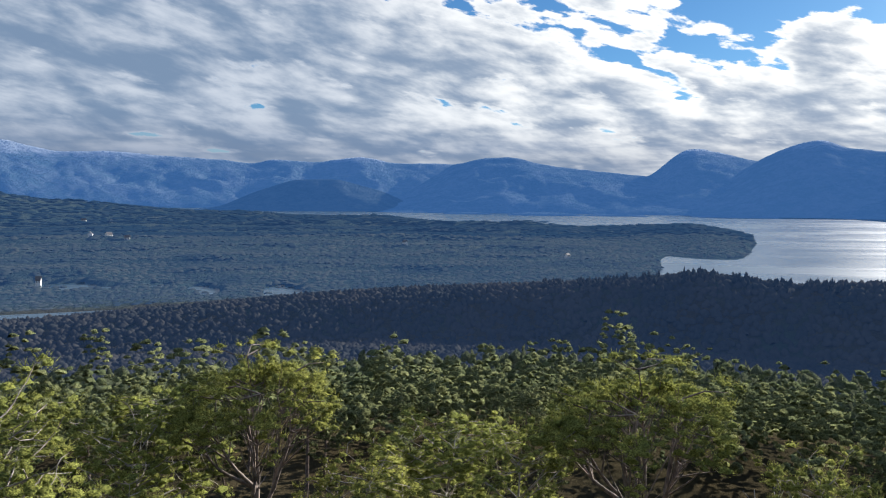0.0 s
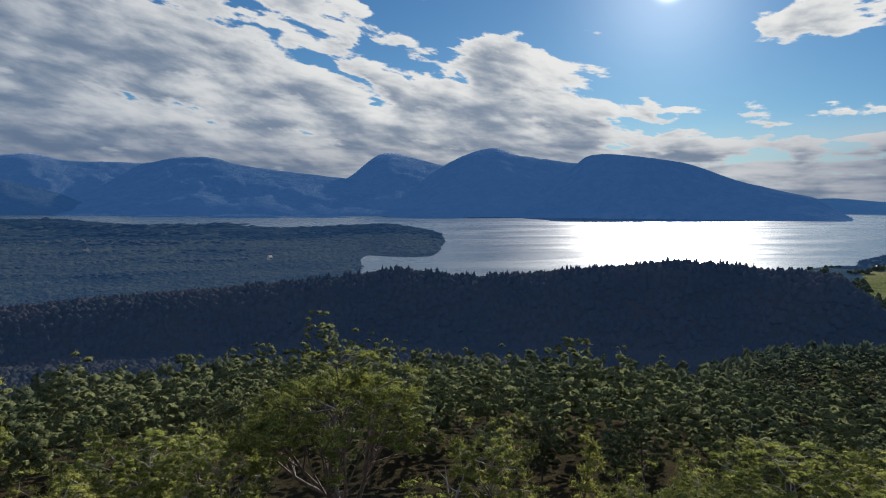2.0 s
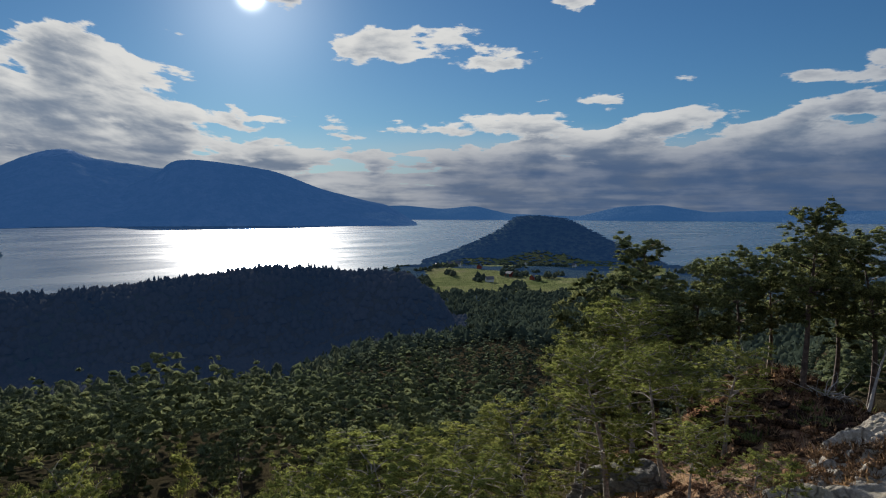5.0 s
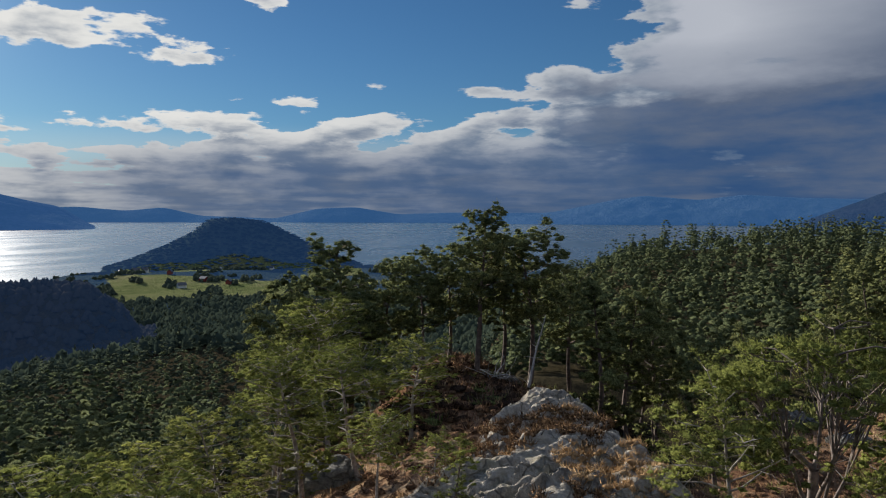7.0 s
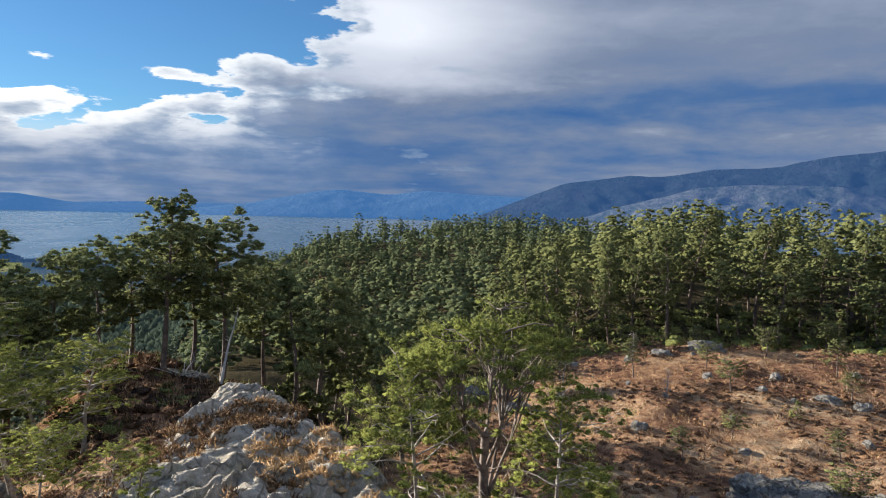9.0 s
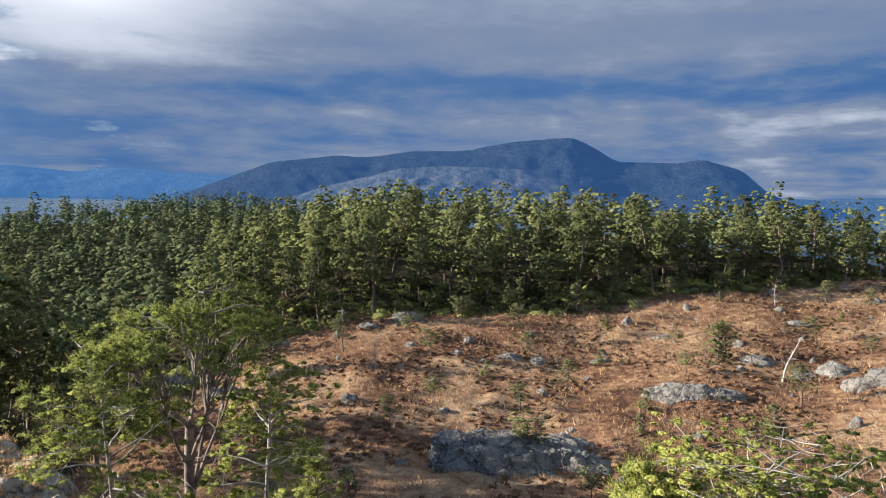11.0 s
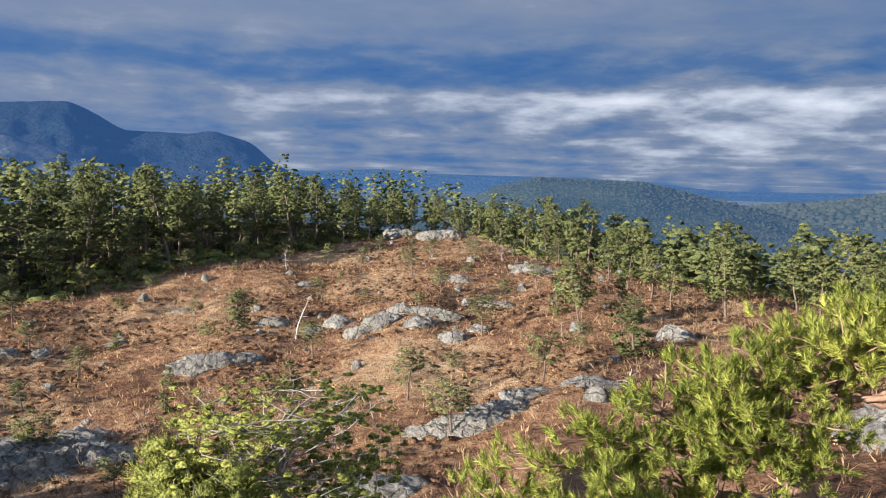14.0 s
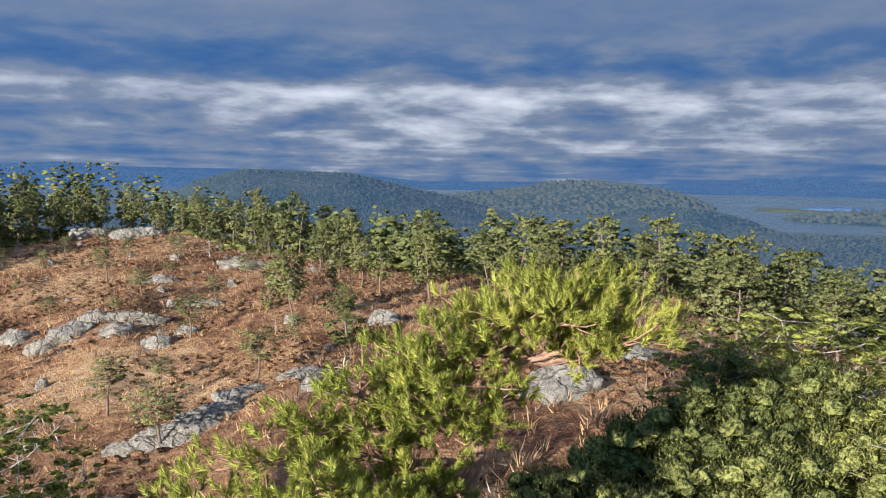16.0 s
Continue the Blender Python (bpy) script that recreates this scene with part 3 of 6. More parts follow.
def mesh_from(name, verts, faces, mats, smooth=True, normals=None):
    """A mesh from arrays; normals, if given, round off the shading of leafy clumps."""
    me = bpy.data.meshes.new(name)
    verts = np.asarray(verts, np.float32)
    faces = np.asarray(faces, np.int32)
    if normals is not None:
        tri = verts[faces]
        out = np.cross(tri[:, 1] - tri[:, 0], tri[:, 2] - tri[:, 0])
        wrong = (out * normals[faces].mean(axis=1)).sum(axis=1) < 0
        faces = np.where(wrong[:, None], faces[:, ::-1], faces)
        smooth = True
    n, k = faces.shape
    me.vertices.add(len(verts))
    me.vertices.foreach_set("co", verts.ravel())
    me.loops.add(n * k)
    me.loops.foreach_set("vertex_index", faces.ravel())
    me.polygons.add(n)
    me.polygons.foreach_set("loop_start", np.arange(0, n * k, k, dtype=np.int32))
    me.polygons.foreach_set("use_smooth", np.full(n, smooth))
    for mt in mats:
        me.materials.append(mt)
    me.update(calc_edges=True)
    if normals is not None:
        me.normals_split_custom_set_from_vertices(np.asarray(normals, np.float32))
    else:
        me.validate()
    return me


def part(name, me, parent, label=""):
    ob = new(name, me)
    ob.parent = parent
    if label:
        tagged(ob, label)
    return ob


rings = [0.0, 0.6]
while rings[-1] < 2300:
    rings.append(rings[-1] * 1.031 + 0.08)
rings += [2700, 3400, 4200, 4950]
bear = np.concatenate([np.arange(-45, 230, 0.7), np.arange(230, 315, 2.5)])
RR, BB = np.meshgrid(np.array(rings[1:]), np.radians(bear), indexing="ij")
gx, gy = RR * np.sin(BB), RR * np.cos(BB)
gzz = height(gx.ravel(), gy.ravel())
gv = np.vstack([np.column_stack([gx.ravel(), gy.ravel(), gzz]), [[0.0, 0.0, zat(0.0, 0.0)]]])
nr, nb = RR.shape
ii, jj = np.meshgrid(np.arange(nr - 1), np.arange(nb), indexing="ij")
j2 = (jj + 1) % nb
gf = np.column_stack([(ii * nb + jj).ravel(), ((ii + 1) * nb + jj).ravel(), ((ii + 1) * nb + j2).ravel(), (ii * nb + j2).ravel()])
rim = np.arange(nb)
gf = np.vstack([gf[:, [0, 1, 2]], gf[:, [0, 2, 3]], np.column_stack([rim, (rim + 1) % nb, np.full(nb, nr * nb)])])
fd = np.hypot(gv[:, 0], gv[:, 1])
fa = np.degrees(np.arctan2(gv[:, 0], gv[:, 1]))
fa = np.where(fa < -70, fa + 360, fa)
HEATH_AZ = [60, 70, 80, 90, 96, 110, 122, 135, 148, 156, 163, 170, 178, 200, 215, 240]
HEATH_D = [26, 34, 46, 40, 26, 60, 64, 64, 76, 88, 92, 76, 66, 60, 40, 20]
heath_w = np.clip(0.5 + (np.interp(fa, HEATH_AZ, HEATH_D) - fd) / 10, 0, 1) * np.clip(0.5 + (fa - 62) / 10, 0, 1) * np.clip(0.5 + (238 - fa) / 10, 0, 1)
heath_w = np.maximum(heath_w, np.clip((7 - fd) / 3, 0, 1))
field_w = np.clip(0.5 + (fd - 440) / 60, 0, 1) * np.clip(0.5 + (720 - fd) / 40, 0, 1) * np.clip(0.5 + (fa - 53.5) / 2, 0, 1) * np.clip(0.5 + (72 - fa) / 2, 0, 1)
field_w = field_w * np.clip(0.5 + (fbm(gv[:, 0] * 0.015, gv[:, 1] * 0.015, 2) - 0.42) * 5, 0, 1)
# far weights both woodland cover and painted haze; the ridge gets a part
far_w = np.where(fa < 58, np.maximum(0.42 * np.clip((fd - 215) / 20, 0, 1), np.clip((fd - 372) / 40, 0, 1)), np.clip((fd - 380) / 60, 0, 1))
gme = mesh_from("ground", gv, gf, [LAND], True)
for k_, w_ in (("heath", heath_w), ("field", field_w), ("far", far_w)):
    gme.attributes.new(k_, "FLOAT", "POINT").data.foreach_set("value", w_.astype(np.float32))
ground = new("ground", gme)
tagged(ground, "rust-brown heath, dark forest floor and far wooded lowland", "ground", kind="structure")

wr = list(np.geomspace(150.0, 4950.0, 40))
wbear = np.radians(np.arange(0, 360, 1.5))
wv = [(0, 0, SEA)] + [(r * math.sin(b), r * math.cos(b), SEA) for r in wr for b in wbear]
nbw = len(wbear)
wf = [(1 + i * nbw + j, 1 + (i + 1) * nbw + j, 1 + (i + 1) * nbw + (j + 1) % nbw, 1 + i * nbw + (j + 1) % nbw) for i in range(len(wr) - 1) for j in range(nbw)]
water = new("water", mesh_from("water", wv, wf, [WATER]))
tagged(water, "calm fjord water glittering under the low sun", "water", kind="structure")


def mountain(label, mat, dist, toe, profile, back=500, rough=0.10, seed=0):
    """A mountain: skyline by (bearing, degrees of height) at dist, its foot at the distance toe."""
    p = np.array(profile, float)
    n = int((p[-1, 0] - p[0, 0]) * 4.5) + 2
    az = np.linspace(p[0, 0], p[-1, 0], n)
    crest = dist * np.tan(np.radians(np.interp(az, p[:, 0], p[:, 1])))
    k = np.ones(5) / 5
    crest = np.convolve(np.pad(crest, 2, mode="edge"), k, "valid")
    rows_n = 26
    u = np.concatenate([np.linspace(0, 1, rows_n), 1 + np.linspace(0.12, 1, 8)])
    U, A = np.meshgrid(u, az, indexing="ij")
    C = np.broadcast_to(crest, U.shape)
    R = np.where(U <= 1, toe + (dist - toe) * U, dist + back * (U - 1))
    rel = np.where(U <= 1, np.clip(U, 0, 1) ** 0.85, np.clip(1.0 - 0.9 * (U - 1), 0, 1))
    X, Y = R * np.sin(np.radians(A)), R * np.cos(np.radians(A))
    rid = 1 - 2 * np.abs(fbm(X * 0.004 + seed, Y * 0.004 + seed, 4) - 0.5)
    fine = fbm(X * 0.02 + seed, Y * 0.02, 4) - 0.5
    body = np.clip(C - SEA, 1, None)
    amp = np.sin(np.pi * np.clip(U, 0, 1)) * 0.9 + 0.06
    Z = SEA - 4 + (body + 4) * rel + body * amp * rough * 3.2 * (rid - 0.82) + fine * body * rough * (0.35 + amp)
    Z = np.where(U <= 1, np.minimum(Z, SEA - 4 + (body + 4) * (0.15 + 0.85 * U) + 6), Z)
    Z = np.where(U == 0, SEA - 6, Z)
    v = np.column_stack([X.ravel(), Y.ravel(), Z.ravel()])
    r_, c_ = U.shape
    i_, j_ = np.meshgrid(np.arange(r_ - 1), np.arange(c_ - 1), indexing="ij")
    f = np.column_stack([(i_ * c_ + j_).ravel(), ((i_ + 1) * c_ + j_).ravel(), ((i_ + 1) * c_ + j_ + 1).ravel(), (i_ * c_ + j_ + 1).ravel()])[:, ::-1]
    ob = new("mountain", mesh_from("mountain", v, f, [mat]))
    return tagged(ob, label, "mountain", "mountains round the fjord", "structure")


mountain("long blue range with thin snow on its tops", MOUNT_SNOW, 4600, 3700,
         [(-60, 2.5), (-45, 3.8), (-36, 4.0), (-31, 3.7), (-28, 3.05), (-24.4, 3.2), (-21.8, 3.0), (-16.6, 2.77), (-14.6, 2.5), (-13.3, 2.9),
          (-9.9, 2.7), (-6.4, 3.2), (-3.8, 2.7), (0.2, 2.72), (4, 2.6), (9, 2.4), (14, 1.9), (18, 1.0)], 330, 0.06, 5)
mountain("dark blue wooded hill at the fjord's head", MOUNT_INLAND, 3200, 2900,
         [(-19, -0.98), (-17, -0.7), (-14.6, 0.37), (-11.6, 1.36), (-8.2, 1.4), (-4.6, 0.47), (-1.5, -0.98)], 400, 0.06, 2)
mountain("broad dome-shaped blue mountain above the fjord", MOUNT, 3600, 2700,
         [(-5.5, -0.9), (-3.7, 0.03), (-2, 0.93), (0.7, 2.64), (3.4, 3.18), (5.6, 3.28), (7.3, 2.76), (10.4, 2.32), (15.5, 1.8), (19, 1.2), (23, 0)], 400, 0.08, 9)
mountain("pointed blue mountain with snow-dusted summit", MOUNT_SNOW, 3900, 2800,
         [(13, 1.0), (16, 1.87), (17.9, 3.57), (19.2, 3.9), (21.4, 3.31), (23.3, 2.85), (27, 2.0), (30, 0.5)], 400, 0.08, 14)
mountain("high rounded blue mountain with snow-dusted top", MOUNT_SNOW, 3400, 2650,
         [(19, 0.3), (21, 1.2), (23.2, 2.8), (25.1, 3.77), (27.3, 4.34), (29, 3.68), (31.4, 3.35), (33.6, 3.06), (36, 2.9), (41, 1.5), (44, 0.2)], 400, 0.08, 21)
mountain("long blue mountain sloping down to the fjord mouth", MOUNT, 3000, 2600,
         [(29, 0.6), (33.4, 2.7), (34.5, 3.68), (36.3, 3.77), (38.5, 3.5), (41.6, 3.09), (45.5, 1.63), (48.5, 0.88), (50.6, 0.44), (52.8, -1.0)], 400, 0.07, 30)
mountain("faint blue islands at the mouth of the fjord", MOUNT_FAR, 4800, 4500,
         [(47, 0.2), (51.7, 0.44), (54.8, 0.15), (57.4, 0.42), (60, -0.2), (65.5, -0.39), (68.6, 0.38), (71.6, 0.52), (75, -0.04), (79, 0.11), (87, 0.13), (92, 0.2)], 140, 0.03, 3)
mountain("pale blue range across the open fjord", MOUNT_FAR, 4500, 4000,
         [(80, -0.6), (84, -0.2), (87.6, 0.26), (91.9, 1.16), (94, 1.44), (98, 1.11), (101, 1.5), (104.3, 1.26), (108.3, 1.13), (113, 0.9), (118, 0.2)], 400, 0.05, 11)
mountain("high blue-grey mountain with a cliff-edged summit", MOUNT_SHADED, 3300, 2600,
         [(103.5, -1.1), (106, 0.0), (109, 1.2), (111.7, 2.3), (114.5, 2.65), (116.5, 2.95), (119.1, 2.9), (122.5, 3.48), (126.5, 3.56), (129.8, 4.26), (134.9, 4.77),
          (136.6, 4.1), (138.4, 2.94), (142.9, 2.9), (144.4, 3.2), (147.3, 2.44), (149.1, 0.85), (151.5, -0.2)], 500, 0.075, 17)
mountain("bare grey cliffs painted sunlit below the summit", MOUNT_LIT, 2500, 2250,
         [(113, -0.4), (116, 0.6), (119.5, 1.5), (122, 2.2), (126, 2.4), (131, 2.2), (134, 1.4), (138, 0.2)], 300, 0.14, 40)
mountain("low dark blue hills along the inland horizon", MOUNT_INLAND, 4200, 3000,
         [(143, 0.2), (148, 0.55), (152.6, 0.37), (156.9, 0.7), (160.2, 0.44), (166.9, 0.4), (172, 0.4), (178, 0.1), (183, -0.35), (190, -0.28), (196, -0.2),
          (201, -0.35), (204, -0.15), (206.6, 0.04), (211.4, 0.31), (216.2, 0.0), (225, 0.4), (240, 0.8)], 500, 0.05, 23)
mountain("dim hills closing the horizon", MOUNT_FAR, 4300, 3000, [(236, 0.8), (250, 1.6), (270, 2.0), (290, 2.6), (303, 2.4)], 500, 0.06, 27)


def holm(az, d, w, h, label):
    """A low island on the fjord."""
    bm = bmesh.new()
    bmesh.ops.create_icosphere(bm, subdivisions=4, radius=1)
    for v in bm.verts:
        n = fbm(np.array([v.co.x * 2.2 + az]), np.array([v.co.y * 2.2 + d]), 3)[0]
        v.co.z *= 0.7 + 0.9 * n
    me = bpy.data.meshes.new("island")
    bm.to_mesh(me)
    bm.free()
    me.materials.append(FAR_WOOD if d < 1600 else MOUNT)
    for p in me.polygons:
        p.use_smooth = True
    ob = new("island", me)
    x, y = polar(az, d)
    ob.matrix_world = pose(x, y, SEA - 0.1 * h, 0, 0, -az) @ Matrix.Diagonal((w, w * 0.35, h, 1))
    return tagged(ob, label, "island", "fjord islands", "structure")


for az, d, w, h in ((8, 2450, 130, 9), (13.5, 2480, 110, 6), (22, 2500, 140, 7), (2, 2550, 90, 6)):
    holm(az, d, w, h, "low dark wooded island off the far shore")
for az, d, w, h in ((210.2, 1500, 60, 5), (214, 1650, 90, 6)):
    holm(az, d, w, h, "low wooded island in the inland fjord")


# ---- trees ----
def tube(points, radii, sides=6):
    """A tapered limb through points: vertices and quads."""
    pts = np.asarray(points, float)
    n = len(pts)
    tan = np.gradient(pts, axis=0)
    tan /= np.linalg.norm(tan, axis=1)[:, None] + 1e-9
    ref = np.where(np.abs(tan[:, 2:3]) < 0.9, np.array([[0, 0, 1.0]]), np.array([[1.0, 0, 0]]))
    s = np.cross(tan, ref)
    s /= np.linalg.norm(s, axis=1)[:, None] + 1e-9
    u = np.cross(s, tan)
    ang = np.arange(sides) * 2 * math.pi / sides
    ring = s[:, None, :] * np.cos(ang)[None, :, None] + u[:, None, :] * np.sin(ang)[None, :, None]
    v = (pts[:, None, :] + ring * np.asarray(radii)[:, None, None]).reshape(-1, 3)
    i, j = np.meshgrid(np.arange(n - 1), np.arange(sides), indexing="ij")
    j2 = (j + 1) % sides
    f = np.column_stack([(i * sides + j).ravel(), (i * sides + j2).ravel(), ((i + 1) * sides + j2).ravel(), ((i + 1) * sides + j).ravel()])
    return v, f


def join(pieces):
    vs, fs, k = [], [], 0
    for p in pieces:
        vs.append(p[0])
        fs.append(np.asarray(p[1]) + k)
        k += len(p[0])
    if len(pieces[0]) == 3:
        return np.concatenate(vs), np.concatenate(fs), np.concatenate([p[2] for p in pieces])
    return np.concatenate(vs), np.concatenate(fs)


def unit(v):
    return v / (np.linalg.norm(v, axis=1)[:, None] + 1e-9)


def leafy(name, pieces, mat):
    v, f, n = join(pieces)
    return mesh_from(name, v, f, [mat], True, n)


def sprays(r, centres, radius, count, length, width, lift=0.5, flat=0.6, outs=None, spread=0.35, inner=0.25):
    """Needle sprays round clump centres: count slim triangles a clump, shaded as one soft clump."""
    m_ = len(centres)
    c = np.repeat(np.asarray(centres, float), count, axis=0)
    rad = np.repeat(np.broadcast_to(np.asarray(radius, float), (m_,)), count)
    size = np.repeat(np.broadcast_to(np.asarray(length, float), (m_,)), count)
    wide = np.repeat(np.broadcast_to(np.asarray(width, float), (m_,)), count)
    n = len(c)
    off = unit(r.normal(size=(n, 3)))
    round_n = off.copy()
    off[:, 2] *= flat
    base = c + off * (rad * r.uniform(inner, 0.98, n))[:, None]
    way = unit(off * 0.8 + r.normal(size=(n, 3)) * 0.35 + np.array([0, 0, lift]))
    side = unit(np.cross(way, r.normal(size=(n, 3))))
    ln = (size * r.uniform(0.6, 1.3, n))[:, None]
    wd = (wide * r.uniform(0.7, 1.3, n))[:, None]
    v = np.stack([base - side * wd, base + side * wd, base + way * ln], axis=1).reshape(-1, 3)
    f = np.arange(n * 3).reshape(-1, 3)
    nn = round_n * 0.55 + np.array([0, 0, 0.25]) + r.normal(size=(n, 3)) * spread
    if outs is not None:
        nn = nn + np.repeat(outs, count, axis=0) * 0.9
    return v, f, np.repeat(unit(nn), 3, axis=0)


def hearts(r, centres, radius, flat=0.4, share=0.7, outs=None, k=6):
    """The dense bodies of the needle pads: uneven flattened lumps."""
    c = np.asarray(centres, float)[:, None]
    n = len(c)
    rad = (np.broadcast_to(np.asarray(radius, float), (n,)) * share)[:, None]
    a = (np.arange(k) * 2 * math.pi / k)[None] + r.uniform(0, 6, (n, 1))
    b = a + math.pi / k
    lean = r.normal(size=(n, 1, 2)) * rad[..., None] * 0.18

    def ring(ang, wide, z):
        w = rad * wide * r.uniform(0.72, 1.25, (n, k))
        return c + np.stack([np.cos(ang) * w, np.sin(ang) * w, rad * flat * z * r.uniform(0.6, 1.4, (n, k))], axis=-1)

    low, mid = ring(a, 1.0, -0.28), ring(b, 0.72, 0.55)
    mid[..., :2] += lean
    tip = c + np.concatenate([lean * 1.5, (rad * flat * r.uniform(0.8, 1.15, (n, 1)))[..., None]], axis=-1)
    v = np.concatenate([low, mid, tip], axis=1).reshape(-1, 3)
    one = []
    for j in range(k):
        q = (j + 1) % k
        one += [(j, q, k + j), (q, k + q, k + j), (k + j, k + q, 2 * k)]
    f = (np.array(one)[None] + (np.arange(n) * (2 * k + 1))[:, None, None]).reshape(-1, 3)
    up = np.zeros((n, k))
    nn = np.concatenate([np.stack([np.cos(a), np.sin(a), up - 0.1], axis=-1), np.stack([np.cos(b) * 0.8, np.sin(b) * 0.8, up + 0.7], axis=-1),
                         np.tile([[[0, 0, 1.0]]], (n, 1, 1))], axis=1).reshape(-1, 3)
    nn = nn + r.normal(size=nn.shape) * 0.35
    if outs is not None:
        nn = nn * 0.6 + np.repeat(outs, 2 * k + 1, axis=0) * 0.8
    return v, f, unit(nn)


def bend(r, start, way, length, steps, wander, rise=0.0):
    """A crooked limb's points."""
    p, w = [np.array(start, float)], np.array(way, float)
    w /= np.linalg.norm(w)
    for _ in range(steps):
        w = w + r.normal(size=3) * wander + np.array([0, 0, rise])
        w /= np.linalg.norm(w)
        p.append(p[-1] + w * length / steps)
    return np.array(p)


def profile(style, q):
    """Half width of a crown at the height q (0 base, 1 top), as a share of its spread."""
    if style == "cone":
        return 1.0 - 0.80 * q
    if style == "umbrella":
        return 0.55 + 0.45 * math.sin(math.pi * (0.12 + 0.62 * q))
    return math.sqrt(max(0.06, 1 - ((q - 0.36) / 0.70) ** 2))


def pine_shape(r, tall, bare, spread, whorls, clump, style="round", lean=0.0, twigs=True, open_to=0.40):
    """Trunk, whorls of limbs and flat needle pads along them: bare is the leafless share of the trunk, open_to that of a limb."""
    steps = 10
    top = bend(r, (0, 0, -0.3), (lean, 0, 1), tall + 0.3, steps, 0.055, 0.05)
    rad = np.linspace(tall * 0.016 + 0.02, 0.012, steps + 1)
    wood, centres, radii = [tube(top, rad, 7 if twigs else 5)], [], []
    for w in range(whorls):
        n = int(r.integers(3, 6)) if w < whorls - 1 else 5
        turn = r.uniform(0, 6.28)
        for i in range(n):
            q = min(0.985, (w + r.uniform(0.0, 1.0)) / whorls)
            h = bare + (1 - bare) * q
            k = min(int(h * steps), steps - 1)
            s = top[k] + (top[k + 1] - top[k]) * (h * steps - k)
            a = turn + (i + r.uniform(-0.3, 0.3)) * 2 * math.pi / n
            reach = spread * profile(style, q) * r.uniform(0.60, 1.18)
            rise = 0.05 + 0.55 * q if style != "umbrella" else 0.45 + 0.25 * q
            pts = bend(r, s, (math.cos(a), math.sin(a), rise), reach, 5, 0.16, -0.02)
            if twigs:
                wood.append(tube(pts, np.linspace(0.30 * rad[k] + 0.010, 0.006, 6), 5))
            else:
                wood.append(tube(pts[[0, 2, 5]], np.linspace(0.30 * rad[k] + 0.012, 0.010, 3), 3))
            count = max(2, int(reach * (1 - open_to) / (clump * 1.2)) + 1)
            for f in np.linspace(open_to, 1.0, count):
                j = min(int(f * 5), 4)
                at = pts[j] + (pts[j + 1] - pts[j]) * (f * 5 - j)
                out = reach * 0.42 * (1 - abs(f - 0.72))
                for side in ((-1, 0, 1) if f > 0.5 and reach > 2.2 * clump else (r.choice((-1, 1)) * 0.5,)):
                    end = at + np.array([-math.sin(a), math.cos(a), 0]) * side * out * r.uniform(0.6, 1.15)
                    end = end + np.array([0, 0, clump * r.uniform(-0.9, 1.1)]) + r.normal(size=3) * clump * 0.22
                    if twigs and side:
                        mid = (at + end) / 2 + r.normal(size=3) * 0.04
                        wood.append(tube(np.array([at, mid, end]), [0.011, 0.008, 0.004], 3))
                    centres.append(end)
                    radii.append(clump * r.uniform(0.70, 1.20))
    for i in range(16):                             # rounded top
        centres.append(top[-1] + r.normal(size=3) * clump * np.array([1, 1, 0.2]) * (0.35 + 0.10 * i) - np.array([0, 0, clump * (0.5 + 0.30 * i)]))
        radii.append(clump * r.uniform(0.7, 1.05))
    return wood, np.array(centres), np.array(radii)


def pine(label, seed, tall, bare, spread, whorls, clump, count, length, width, style="round", lean=0.0, needles=None, bark=None, group="", flat=0.42, twigs=False, heart=0.6, open_to=0.40, split=1, name="pine_tree"):
    r = np.random.default_rng(seed)
    wood, centres, radii = pine_shape(r, tall, bare, spread, whorls, clump, style, lean, twigs, open_to)
    e = new(name)
    fit_z = tall / float((centres[:, 2] + radii * 0.5).max())
    wood_v, wood_f = join(wood)
    wood_v[:, 2] *= fit_z
    centres[:, 2] *= fit_z
    part("trunk", mesh_from("trunk", wood_v, wood_f, [bark or BARK]), e)
    if count:
        mid = centres.mean(axis=0) - np.array([0, 0, spread * 0.4])
        outs = unit((centres - mid) * np.array([1, 1, 0.7]))
        if split > 1:                               # each pad a cluster of smaller tufts
            far = np.repeat(radii, split)
            centres = np.repeat(centres, split, axis=0) + unit(r.normal(size=(len(far), 3))) * (far * r.uniform(0.3, 0.9, len(far)))[:, None] * np.array([1, 1, 0.8])
            radii, outs = far * r.uniform(0.5, 0.85 if split < 3 else 0.72, len(far)), np.repeat(outs, split, axis=0)
        part("crown", leafy("crown", [sprays(r, centres, radii, count, length, width, 0.5, flat, outs, 0.35, 0.7), hearts(r, centres, radii, flat, heart, outs, 4)], needles or NEEDLE), e)
    return tagged(e, label, "tree", group)


def stand(ob, x, y, size=1.0, turn=None, sink=0.0, tilt=0.0, r=rng):
    """Puts a thing on the ground."""
    a = r.uniform(0, 360) if turn is None else turn
    mtx = pose(x, y, zat(x, y) - sink, tilt, 0, a) @ Matrix.Scale(size, 4)
    return mtx


G1 = "pines of the near forest"
FINE = dict(count=6, length=0.17, width=0.0125, flat=0.85, heart=0.84, open_to=0.42, split=2)
CLOSE = dict(needles=NEEDLE_LIT_KNOLL, count=11, length=0.16, width=0.009, flat=0.7, heart=0.80, open_to=0.36, split=3)
